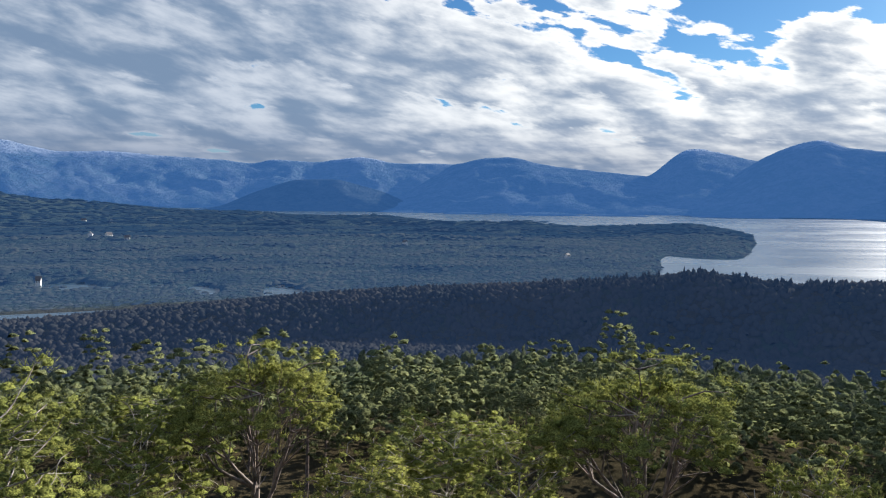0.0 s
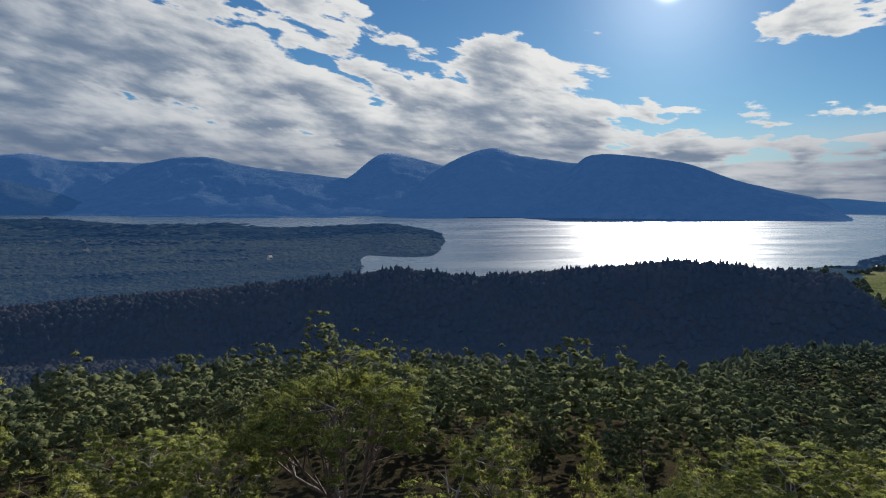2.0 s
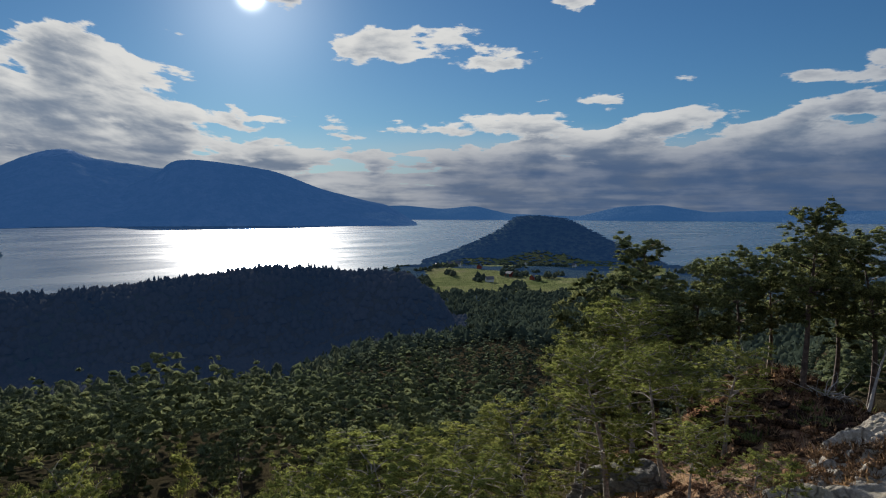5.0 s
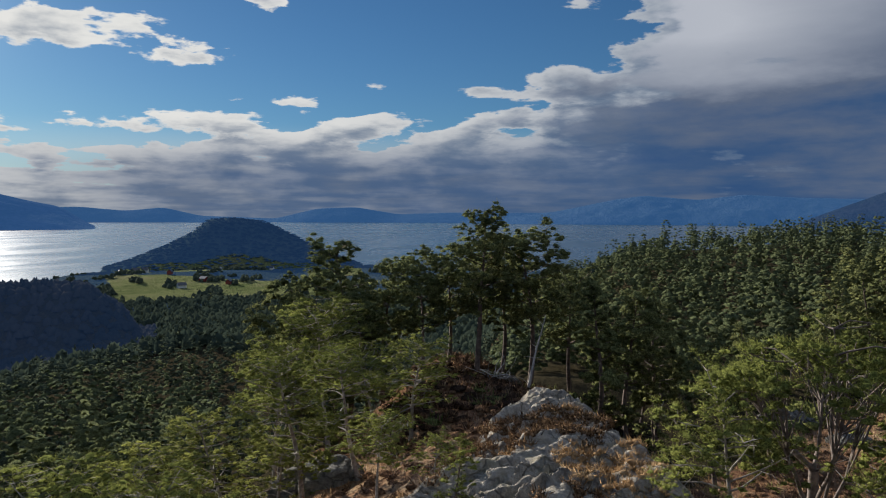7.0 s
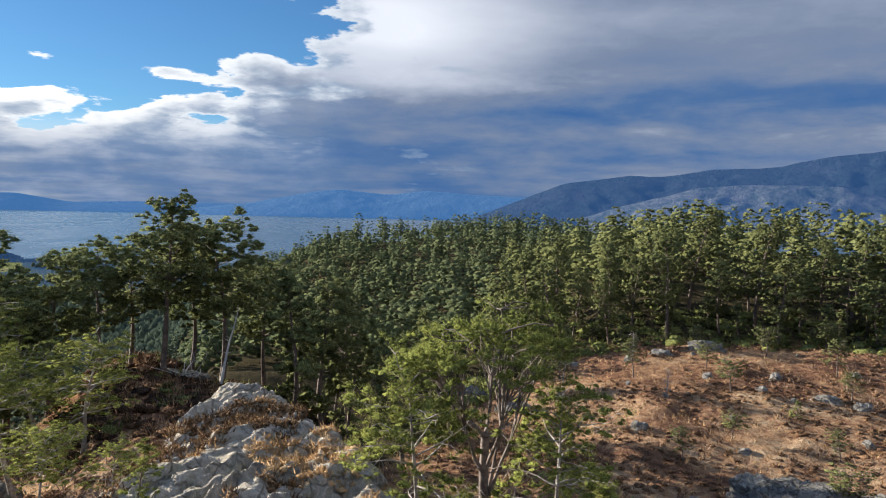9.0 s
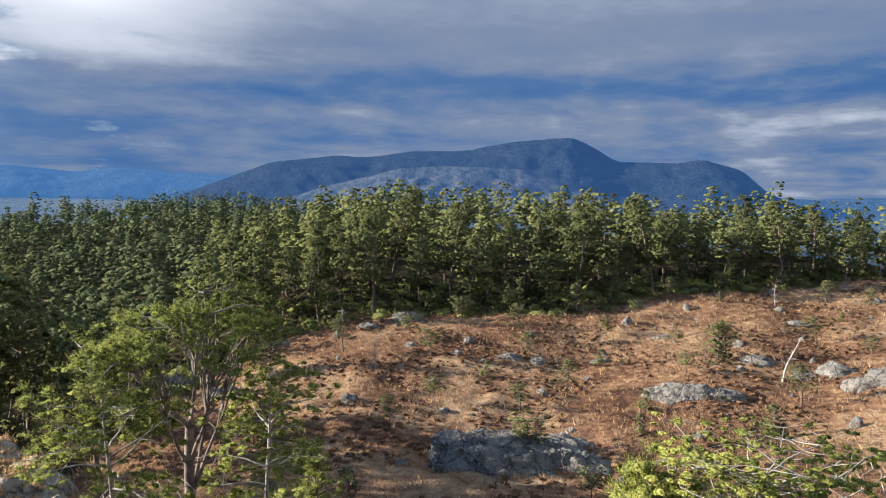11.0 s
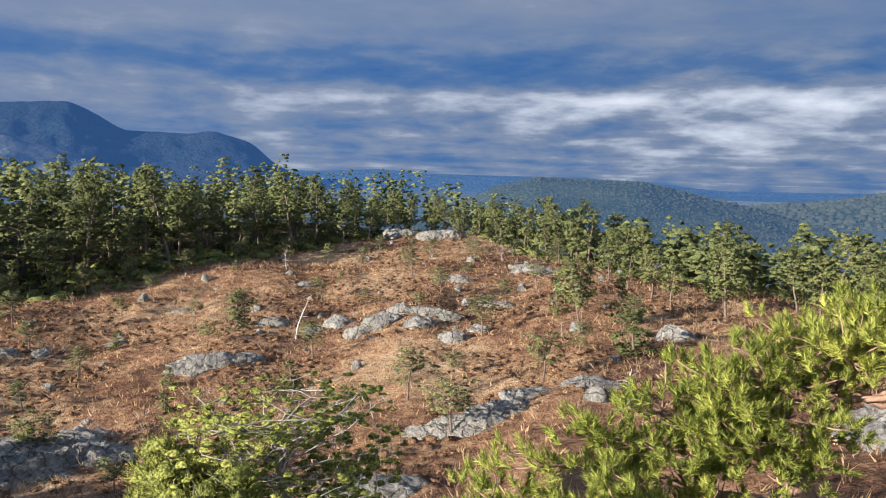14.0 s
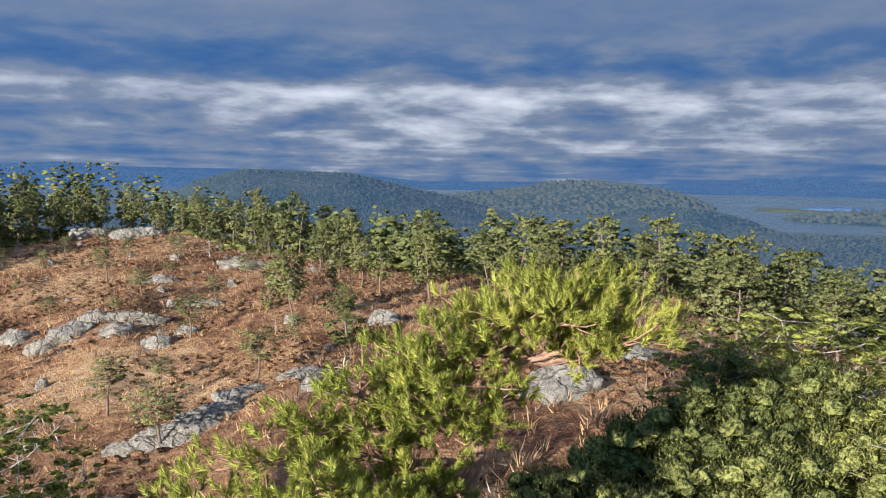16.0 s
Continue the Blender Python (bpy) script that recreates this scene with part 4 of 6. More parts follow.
KINDS = [
    pine("tall Scots pine with a bare lower trunk and layered crown", 11, 8.6, 0.34, 1.5, 8, 0.28, **FINE, group=G1),
    pine("Scots pine with a broad rounded dark green crown", 12, 7.6, 0.30, 1.8, 7, 0.29, **FINE, group=G1),
    pine("slim Scots pine with a narrow pointed crown", 13, 9.2, 0.30, 1.3, 9, 0.26, **FINE, group=G1),
    pine("leaning Scots pine with an uneven crown", 14, 7.0, 0.32, 1.6, 6, 0.28, **FINE, lean=0.14, group=G1),
    pine("bushy Scots pine with branches almost to the ground", 15, 5.6, 0.08, 1.4, 8, 0.28, **FINE, style="cone", group=G1),
    pine("tall Scots pine with two crown layers over a bare stem", 16, 8.2, 0.40, 1.6, 6, 0.29, **FINE, group=G1),
    pine("old Scots pine with a flat spreading crown", 17, 7.2, 0.46, 2.0, 5, 0.29, **FINE, style="umbrella", group=G1),
    pine("tall Scots pine with an open layered crown over a bare trunk", 18, 8.4, 0.42, 1.7, 8, 0.27, **CLOSE, group=G1),
    pine("wind-shaped Scots pine with a flat-topped crown on forked limbs", 19, 7.6, 0.46, 2.0, 6, 0.27, **CLOSE, style="umbrella", group=G1),
]
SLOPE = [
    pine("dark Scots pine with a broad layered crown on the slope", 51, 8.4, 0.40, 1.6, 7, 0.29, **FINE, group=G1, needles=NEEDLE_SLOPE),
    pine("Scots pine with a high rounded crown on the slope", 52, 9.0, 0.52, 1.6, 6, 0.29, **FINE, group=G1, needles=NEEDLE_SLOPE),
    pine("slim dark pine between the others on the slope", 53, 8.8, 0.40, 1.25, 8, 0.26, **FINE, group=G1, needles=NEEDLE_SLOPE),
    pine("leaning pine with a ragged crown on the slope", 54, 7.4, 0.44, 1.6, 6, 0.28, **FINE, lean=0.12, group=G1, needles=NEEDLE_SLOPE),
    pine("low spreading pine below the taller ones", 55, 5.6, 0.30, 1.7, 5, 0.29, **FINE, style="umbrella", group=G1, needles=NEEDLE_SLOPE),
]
TALL = dict(zip([k.name for k in KINDS], (8.6, 7.6, 9.2, 7.0, 5.6, 8.2, 7.2, 8.4, 7.6)))
used = set()


def plant(kind, az, d, size=1.0, turn=None, tilt=0.0, sink=0.1, wide=1.0):
    """The model itself at its first use, copies after that."""
    x, y = polar(az, d)
    mtx = stand(kind, x, y, size, turn, sink, tilt) @ Matrix.Diagonal((wide, wide, 1, 1))
    if kind.name not in used:
        used.add(kind.name)
        kind.matrix_basis = mtx
        return kind
    return copy_thing(kind, mtx @ plain(kind))


def plain(kind):
    """Undoes the model's own size, so that a copy takes the size asked for."""
    return Matrix.Diagonal((*(1 / v for v in kind.matrix_basis.to_scale()), 1))


def scatter(r, a0, a1, d0, d1, gap, keep=None, tries=12):
    """Bearings and distances spread evenly over a sector, at least gap apart."""
    cell, grid, got = gap, {}, []
    area = radians(a1 - a0) * (d1 * d1 - d0 * d0) / 2
    for _ in range(int(tries * area / gap ** 2)):
        az, d = r.uniform(a0, a1), math.sqrt(r.uniform(d0 * d0, d1 * d1))
        if keep is not None and not keep(az, d):
            continue
        x, y = polar(az, d)
        cx, cy = int(x // cell), int(y // cell)
        if any((x - u) ** 2 + (y - v) ** 2 < gap * gap for i in (-1, 0, 1) for j in (-1, 0, 1) for u, v in grid.get((cx + i, cy + j), ())):
            continue
        grid.setdefault((cx, cy), []).append((x, y))
        got.append((az, d))
    return got


def heath_limit(az):
    return float(np.interp(az, [62, 70, 80, 90, 96, 110, 122, 135, 148, 156, 163, 170, 178, 200, 215, 240], [26, 30, 40, 38, 24, 60, 64, 64, 76, 88, 92, 76, 66, 60, 40, 20]))


rt = np.random.default_rng(21)
# forest on the slope below the lookout
for az, d in scatter(rt, -36, 60, 27, 54, 5.2, lambda a, d: (a < -3 or d > 38) and vnoise(np.array([a * 0.09 + 3]), np.array([d * 0.06]))[0] > 0.49):
    plant(SLOPE[rt.integers(0, 5)], az, d, rt.uniform(0.6, 0.98))
# woods behind the heath
for az, d in scatter(rt, 108, 178, 58, 110, 3.2, lambda a, d: heath_limit(a) + 15 > d > heath_limit(a) + 1):
    plant(KINDS[rt.choice([0, 0, 1, 2, 2, 3, 5, 6])], az, d, rt.uniform(0.66, 1.08) * (0.72 if az > 153 else 1.0), None, 0, 0.1, 1.12)
for az, d in scatter(rt, 108, 176, 58, 100, 3.4, lambda a, d: heath_limit(a) + 8 > d > heath_limit(a) - 1):
    plant(KINDS[4], az, d, rt.uniform(0.35, 0.8), None, 0, 0.1, 1.3)
# the hollow between knoll and hillside
for az, d in scatter(rt, 91, 110, 24, 58, 4.4, lambda a, d: d > np.interp(a, [91, 96, 103, 110], [38, 27, 30, 56])):
    plant(KINDS[rt.choice([0, 2, 3, 4, 4])], az, d, rt.uniform(0.6, 0.85))
# lower pines beyond the clearing
for az, d in scatter(rt, 172, 228, 22, 62, 3.7, lambda a, d: d > np.interp(a, [172, 180, 188, 200, 207, 214, 228], [66, 47, 39, 31, 26, 24, 22])):
    plant(KINDS[rt.choice([1, 3, 4, 4, 1, 6])], az, d, rt.uniform(0.45, 0.8), None, 0, 0.1, 1.12)


def far_pines(r, spots, tris, tall, width, name, label, mat, spruce=0.0, pads=22):
    """A distant wood: every tree a ragged crown of needle pads, all in one mesh."""
    az = np.array([s[0] for s in spots])
    d = np.array([s[1] for s in spots])
    x, y = np.sin(np.radians(az)) * d, np.cos(np.radians(az)) * d
    z = height(x, y)
    keep = z > SEA + 0.4
    x, y, z = x[keep], y[keep], z[keep]
    n = len(x)
    h = tall * r.uniform(0.45, 1.25, n) * (0.65 + 0.7 * fbm(x * 0.05, y * 0.05, 2))
    w = width * r.uniform(0.7, 1.25, n)
    pointed = np.repeat(r.random(n) < spruce, pads)
    q = (np.arange(pads)[None, :] + r.uniform(0, 1, (n, pads))) / pads
    q = ((np.floor(q * 6 + r.uniform(0, 1, (n, 1))) / 6.5) + r.uniform(-0.10, 0.10, q.shape)).clip(0, 0.92).ravel()        # whorls
    pa = r.uniform(0, 2 * math.pi, n * pads)
    hh, ww = np.repeat(h, pads), np.repeat(w, pads)
    reach = np.where(pointed, (1 - q) * 0.75 + 0.05, np.sqrt(np.clip(1 - ((q - 0.36) / 0.70) ** 2, 0.06, 1)) * np.sqrt(r.uniform(0.15, 1, n * pads)))
    pc = np.repeat(np.column_stack([x, y, z]), pads, axis=0)
    pc = pc + np.column_stack([np.cos(pa) * reach * ww * 0.6, np.sin(pa) * reach * ww * 0.6, hh * np.where(pointed, 0.12 + 0.86 * q, 0.30 + 0.66 * q)])
    pr = ww * np.where(pointed, (0.13 + 0.20 * (1 - q)) * (12 / max(12, pads)) ** 0.4, 0.20 * (16 / max(16, pads)) ** 0.4) * r.uniform(0.75, 1.2, n * pads)
    outs = unit(np.column_stack([np.cos(pa) * reach, np.sin(pa) * reach, q * 0.9 - 0.1]))
    ob = new(name, leafy(name, [sprays(r, pc, pr, tris, np.minimum(pr * 0.6, 0.30), np.minimum(pr * 0.085, 0.04), 0.5, 0.65, outs, 0.35, 0.7), hearts(r, pc, pr, 0.65, 0.95, outs, 4)], mat))
    return tagged(ob, label, "woodland", kind="stuff")


def small_trees(r, spots, name, label, mat, tall, wide, pointed=0.0, shoots=3, rel=0.0, soft=0.5, sink=0.0, vary=1.0):
    """A remote wood: every tree an uneven little crown with some twigs standing out, all in one mesh."""
    az = np.array([s[0] for s in spots])
    d = np.array([s[1] for s in spots])
    x, y = np.sin(np.radians(az)) * d, np.cos(np.radians(az)) * d
    z = height(x, y)
    keep = z > SEA + 0.3
    x, y, z, d = x[keep], y[keep], z[keep], d[keep]
    n, k = len(x), 4
    grow_by = np.maximum(1.0, d * rel) if rel else np.ones(n)
    stands = 0.6 + 0.8 * fbm(x * 0.02, y * 0.02, 3)
    h = tall * (1 + vary * (r.uniform(0.6, 1.3, n) * stands - 1)) * grow_by ** 0.6
    w = wide * r.uniform(0.75, 1.3, n) * grow_by
    z = z - h * sink
    sharp = (r.random(n) < pointed)[:, None]
    h = h * np.where(sharp[:, 0], 1.25, 1.0)
    a = (np.arange(k) * 2 * math.pi / k)[None] + r.uniform(0, 6, n)[:, None]
    low_r = w[:, None] * r.uniform(0.45, 0.62, (n, k))
    mid_r = w[:, None] * np.where(sharp, 0.26, 0.42) * r.uniform(0.75, 1.25, (n, k))
    b = a + 0.6
    low = np.stack([x[:, None] + np.cos(a) * low_r, y[:, None] + np.sin(a) * low_r, z[:, None] + h[:, None] * r.uniform(0.05, 0.25, (n, k))], axis=-1)
    mid = np.stack([x[:, None] + np.cos(b) * mid_r, y[:, None] + np.sin(b) * mid_r, z[:, None] + h[:, None] * r.uniform(0.5, 0.78, (n, k))], axis=-1)
    top = np.stack([x + r.normal(size=n) * w * 0.06, y + r.normal(size=n) * w * 0.06, z + h], axis=-1)[:, None]
    v = np.concatenate([low, mid, top], axis=1).reshape(-1, 3)
    one = []
    for q in range(k):
        p = (q + 1) % k
        one += [(q, p, k + q), (p, k + p, k + q), (k + q, k + p, 2 * k)]
    f = (np.array(one)[None] + (np.arange(n) * (2 * k + 1))[:, None, None]).reshape(-1, 3)
    ln = np.stack([np.cos(a), np.sin(a), np.full((n, k), 0.25)], axis=-1)
    mn = np.stack([np.cos(b), np.sin(b), np.full((n, k), 0.9)], axis=-1)
    nn = np.concatenate([ln, mn, np.tile([[[0, 0, 1.0]]], (n, 1, 1))], axis=1).reshape(-1, 3)
    nn = unit(unit(nn + r.normal(size=nn.shape) * 0.25) + np.array([0, 0, soft]))
    pieces = [(v, f, nn)]
    if shoots:
        c = np.column_stack([x, y, z + h * 0.62])
        pieces.append(sprays(r, c, w * 0.5, shoots, w * 0.36, w * 0.09, 0.9, 0.9))
    ob = new(name, leafy(name, pieces, mat))
    return tagged(ob, label, "woodland", kind="stuff")


def grown(r, a0, a1, d0, d1, rel, keep=None, least=3.0):
    """Spots whose spacing grows with distance."""
    out, d = [], d0
    while d < d1:
        step = max(least, d * rel)
        for az in np.arange(a0, a1, math.degrees(step / d)):
            spot = (az + r.uniform(-0.8, 0.8) * math.degrees(step / d), d + r.uniform(-0.9, 0.9) * step)
            if r.random() < 0.12:
                continue
            if keep is None or keep(*spot):
                out.append(spot)
        d += step
    return out


rf = np.random.default_rng(5)


def copse(a, d):
    return vnoise(np.array([a * 0.9]), np.array([d * 0.03]))[0] > 0.70


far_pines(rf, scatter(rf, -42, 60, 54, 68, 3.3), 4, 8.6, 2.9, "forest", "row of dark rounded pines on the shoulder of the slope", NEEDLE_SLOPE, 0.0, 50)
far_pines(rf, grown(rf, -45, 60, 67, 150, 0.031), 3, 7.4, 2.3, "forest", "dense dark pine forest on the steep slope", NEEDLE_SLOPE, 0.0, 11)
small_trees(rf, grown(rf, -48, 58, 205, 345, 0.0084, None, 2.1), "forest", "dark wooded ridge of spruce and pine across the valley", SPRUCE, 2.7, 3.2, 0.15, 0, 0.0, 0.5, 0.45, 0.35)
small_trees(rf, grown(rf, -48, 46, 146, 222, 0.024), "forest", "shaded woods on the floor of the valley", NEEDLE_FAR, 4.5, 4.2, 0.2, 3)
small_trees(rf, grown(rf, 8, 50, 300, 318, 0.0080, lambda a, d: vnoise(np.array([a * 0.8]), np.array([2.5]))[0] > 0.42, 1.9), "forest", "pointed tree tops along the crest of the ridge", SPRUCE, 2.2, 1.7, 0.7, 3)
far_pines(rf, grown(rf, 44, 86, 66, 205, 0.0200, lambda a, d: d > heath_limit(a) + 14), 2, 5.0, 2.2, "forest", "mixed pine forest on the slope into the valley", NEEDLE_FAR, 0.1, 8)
small_trees(rf, grown(rf, 44, 94, 195, 450, 0.0090, lambda a, d: not (a < 57 and 225 < d < 352)), "forest", "mixed forest filling the valley towards the fields", VALLEY, 3.6, 3.6, 0.1, 3, 0.0, 1.0)
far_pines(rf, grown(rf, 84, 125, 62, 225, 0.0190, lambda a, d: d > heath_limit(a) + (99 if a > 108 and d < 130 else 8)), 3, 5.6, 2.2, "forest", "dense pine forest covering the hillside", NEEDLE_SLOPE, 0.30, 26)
far_pines(rf, grown(rf, 108, 172, 66, 130, 0.030, lambda a, d: d > heath_limit(a) + 13), 4, 7.4, 2.4, "forest", "deeper rows of the pine wood behind the heath", NEEDLE, 0.0, 34)
far_pines(rf, grown(rf, 172, 228, 59, 190, 0.038, lambda a, d: d > 78 or a > 180), 4, 5.5, 2.3, "forest", "pine forest falling away beyond the clearing", NEEDLE, 0.0, 24)
small_trees(rf, grown(rf, 150, 228, 185, 430, 0.0100), "forest", "lower woods beyond the clearing", INLAND, 4.0, 3.0, 0.3, 2, 0.0, 1.0, 0.3)
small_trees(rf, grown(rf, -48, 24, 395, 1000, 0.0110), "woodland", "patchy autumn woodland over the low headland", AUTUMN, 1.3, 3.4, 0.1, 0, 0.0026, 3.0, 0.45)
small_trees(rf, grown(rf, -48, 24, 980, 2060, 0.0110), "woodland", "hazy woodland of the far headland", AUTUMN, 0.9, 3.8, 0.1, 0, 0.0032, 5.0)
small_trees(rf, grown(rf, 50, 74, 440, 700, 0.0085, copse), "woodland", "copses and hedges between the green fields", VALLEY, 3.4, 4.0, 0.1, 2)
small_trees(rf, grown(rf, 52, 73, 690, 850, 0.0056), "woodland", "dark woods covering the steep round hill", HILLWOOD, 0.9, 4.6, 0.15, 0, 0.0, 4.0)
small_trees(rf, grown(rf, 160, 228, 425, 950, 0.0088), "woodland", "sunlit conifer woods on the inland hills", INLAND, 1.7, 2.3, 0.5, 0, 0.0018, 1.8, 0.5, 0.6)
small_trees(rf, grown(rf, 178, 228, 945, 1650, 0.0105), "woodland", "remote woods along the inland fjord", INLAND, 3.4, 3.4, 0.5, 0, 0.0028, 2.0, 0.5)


# ---- near pines, shrubs and heath ----
def level_to(az, d, top):
    """Height a tree needs at that spot for its top to reach the given level."""
    x, y = polar(az, d)
    return top - zat(x, y)


NEAR = dict(count=24, length=0.095, width=0.0055, heart=0.62, split=2, twigs=True, flat=0.45, needles=NEEDLE_LIT_NEAR)
G2 = "pines below the lookout"


def domed_pine(label, seed, tall, spread):
    """An old pine: a short trunk forks into crooked bare limbs that carry a cap of needles."""
    r = np.random.default_rng(seed)
    fork = tall * 0.64
    trunk = bend(r, (0, 0, -0.3), (0.06, 0.02, 1), fork + 0.3, 6, 0.06)
    wood, tips = [tube(trunk, np.linspace(0.15, 0.095, 7), 8)], []
    for i in range(7):
        a, out = i * 2.4 + r.uniform(-0.3, 0.3), spread * (0.20 + 0.55 * ((i * 0.618) % 1.0))
        start = trunk[-1 - i % 3]
        goal = np.array([math.cos(a) * out, math.sin(a) * out, tall * (0.95 - 0.14 * (out / spread) ** 2)])
        f = np.linspace(0, 1, 8)[:, None]
        limb = start + (goal - start) * f + np.array([math.cos(a), math.sin(a), -0.3]) * np.sin(f * math.pi) * out * 0.22 + np.cumsum(r.normal(size=(8, 3)) * 0.11, axis=0) * f
        wood.append(tube(limb, np.linspace(0.046, 0.012, 8), 6))
        for k in range(18):
            j = 3 + k % 5
            b = a + r.uniform(-1.5, 1.5)
            far = spread * r.uniform(0.12, 0.48)
            end = limb[j] + np.array([math.cos(b) * far, math.sin(b) * far, 0])
            rim = min(1.0, math.hypot(end[0], end[1]) / spread)
            end[2] = max(limb[j][2] + 0.1, tall * (1.0 - 0.17 * rim ** 2.2) - r.uniform(0, 0.40))
            mid = (limb[j] + end) / 2 + r.normal(size=3) * 0.07
            wood.append(tube(np.array([limb[j], mid, end]), [0.020, 0.013, 0.005], 4))
            tips.append(end)
    for i in range(8):                              # dead lower twigs
        b = bend(r, trunk[4 + i % 3], (math.cos(i * 2.4), math.sin(i * 2.4), 0.1), spread * r.uniform(0.25, 0.6), 5, 0.25)
        wood.append(tube(b, np.linspace(0.018, 0.004, 6), 4))
    c = np.repeat(np.array(tips), 4, axis=0)
    c = c + r.normal(size=c.shape) * np.array([0.17, 0.17, 0.08])
    rad = 0.15 * r.uniform(0.7, 1.25, len(c))
    outs = unit(c - np.array([0, 0, fork]))
    e = new("pine_tree")
    part("trunk", mesh_from("trunk", *join(wood), [BARK_LIMB]), e)
    part("crown", leafy("crown", [sprays(r, c, rad, 26, 0.10, 0.0055, 0.6, 0.6, outs, 0.35, 0.6), hearts(r, c, rad, 0.55, 0.66, outs, 4)], NEEDLE_LIT_NEAR), e)
    return tagged(e, label, "tree", G2)


NEAR_KINDS = [
    (6.0, pine("sunlit Scots pine with yellow-green needle pads and grey limbs", 31, 6.0, 0.38, 1.7, 8, 0.26, **NEAR, open_to=0.5, bark=BARK_PALE, group=G2)),
    (6.5, pine("old Scots pine with a wide flat crown on forked grey limbs", 32, 6.5, 0.62, 2.2, 6, 0.28, **NEAR, open_to=0.42, bark=BARK_PALE, style="umbrella", group=G2)),
    (3.6, pine("young bushy pine with bright green shoots", 33, 3.6, 0.10, 1.1, 8, 0.22, **NEAR, style="cone", group=G2)),
    (5.5, pine("crooked Scots pine with open crown and bare dead twigs", 34, 5.5, 0.42, 1.7, 6, 0.24, **NEAR, open_to=0.6, bark=BARK_PALE, lean=0.2, group=G2)),
    (4.6, pine("half-bare pine with grey twigs and sparse yellowing needles", 35, 4.6, 0.50, 1.8, 9, 0.20, 12, 0.07, 0.005, style="umbrella", bark=BARK_PALE, needles=NEEDLE_LIT_NEAR, twigs=True, heart=0.62, open_to=0.40, split=2, lean=0.1, group=G2)),
    (6.5, domed_pine("old Scots pine with a broad domed crown over forked pale limbs", 36, 6.5, 2.3)),
]


def grow(k, az, d, top, turn=None, wide=1.0, tilt=0.0):
    """Plants near kind k so that its top stands at that level."""
    tall, kind = NEAR_KINDS[k]
    s_ = level_to(az, d, top) / tall
    x, y = polar(az, d)
    w_ = wide * min(1.0, s_ * 1.3)
    mtx = pose(x, y, zat(x, y) - 0.1, tilt, 0, rt.uniform(0, 360) if turn is None else turn) @ Matrix.Diagonal((w_, w_, s_, 1))
    if kind.name not in used:
        used.add(kind.name)
        kind.matrix_basis = mtx
        return kind
    return copy_thing(kind, mtx @ plain(kind))


# slope in front, from the crooked pines round to the knoll
for k, az, d, top, wide in ((0, -31, 12, -2.0, 0.8), (3, -25.5, 15, -4.7, 0.9), (1, -21.0, 16, -3.7, 0.8), (5, -14.5, 16, -3.45, 0.9), (0, -9, 16, -5.2, 0.8),
                            (5, 14.9, 15, -3.5, 1.0), (0, 3.9, 14, -4.3, 0.72), (2, 0.6, 13, -4.75, 0.8), (0, 27.3, 16, -4.4, 0.70), (1, 20.5, 13, -5.0, 0.6),
                            (0, 41.6, 17, -5.6, 0.62), (0, 47, 14, -4.75, 0.70), (1, 43.6, 12, -4.45, 0.62), (1, 52, 15, -4.35, 0.85), (0, 54.5, 15.3, -4.8, 0.8),
                            (1, -1.5, 18, -5.1, 0.9), (2, 33.6, 22, -6.7, 0.9), (0, 37.6, 20, -6.8, 0.7), (1, 9.0, 12.4, -5.2, 0.6),
                            (1, 57.3, 20, -5.9, 0.9), (2, 63.8, 17, -6.0, 0.7), (3, 65.3, 22, -6.2, 1.0), (2, 30.5, 13.0, -5.2, 0.8),
                            (0, 67.8, 21, -3.4, 0.85), (3, 72.3, 22, -3.4, 0.9), (1, 73.8, 15, -4.0, 0.8), (3, 77.9, 16, -4.6, 0.8), (0, 76.3, 23, -3.4, 0.8), (2, 80.0, 13, -3.9, 0.7),
                            (1, 69.8, 29, -2.9, 1.0), (0, 65.5, 31, -4.8, 1.0), (1, 73.5, 27, -4.5, 1.0), (0, 62, 27, -6.8, 1.0),
                            (3, -34, 16, -4.5, 1.0), (0, -5, 20, -6.0, 0.8)):
    grow(k, az, d, top, None, wide)
# pines that stand in the dip between knoll and heath
for k, az, d, top, wide in ((3, 102.4, 12.2, -1.95, 0.72), (5, 107.2, 13.0, -1.80, 0.80), (3, 112.2, 12.6, -2.35, 0.70), (2, 116.5, 13.4, -4.8, 1.0), (2, 97.5, 17, -6.6, 0.8), (0, 113, 22, -7.8, 0.9)):
    grow(k, az, d, top, None, wide)
# the half bare pine and the thicket round it
for k, az, d, top, wide in ((4, 150.6, 8.0, -1.9, 0.72), (2, 157.5, 8.2, -3.4, 0.6)):
    grow(k, az, d, top, None, wide)
# pines past the big one
for k, az, d, top, wide in ((1, 212.5, 8.6, -1.2, 1.0), (0, 218, 7.4, -1.4, 0.9), (1, 222, 8.5, -1.4, 1.0), (2, 216.5, 6.2, -1.75, 1.0), (0, 209.5, 8.4, -1.30, 0.75)):
    grow(k, az, d, top, None, wide)
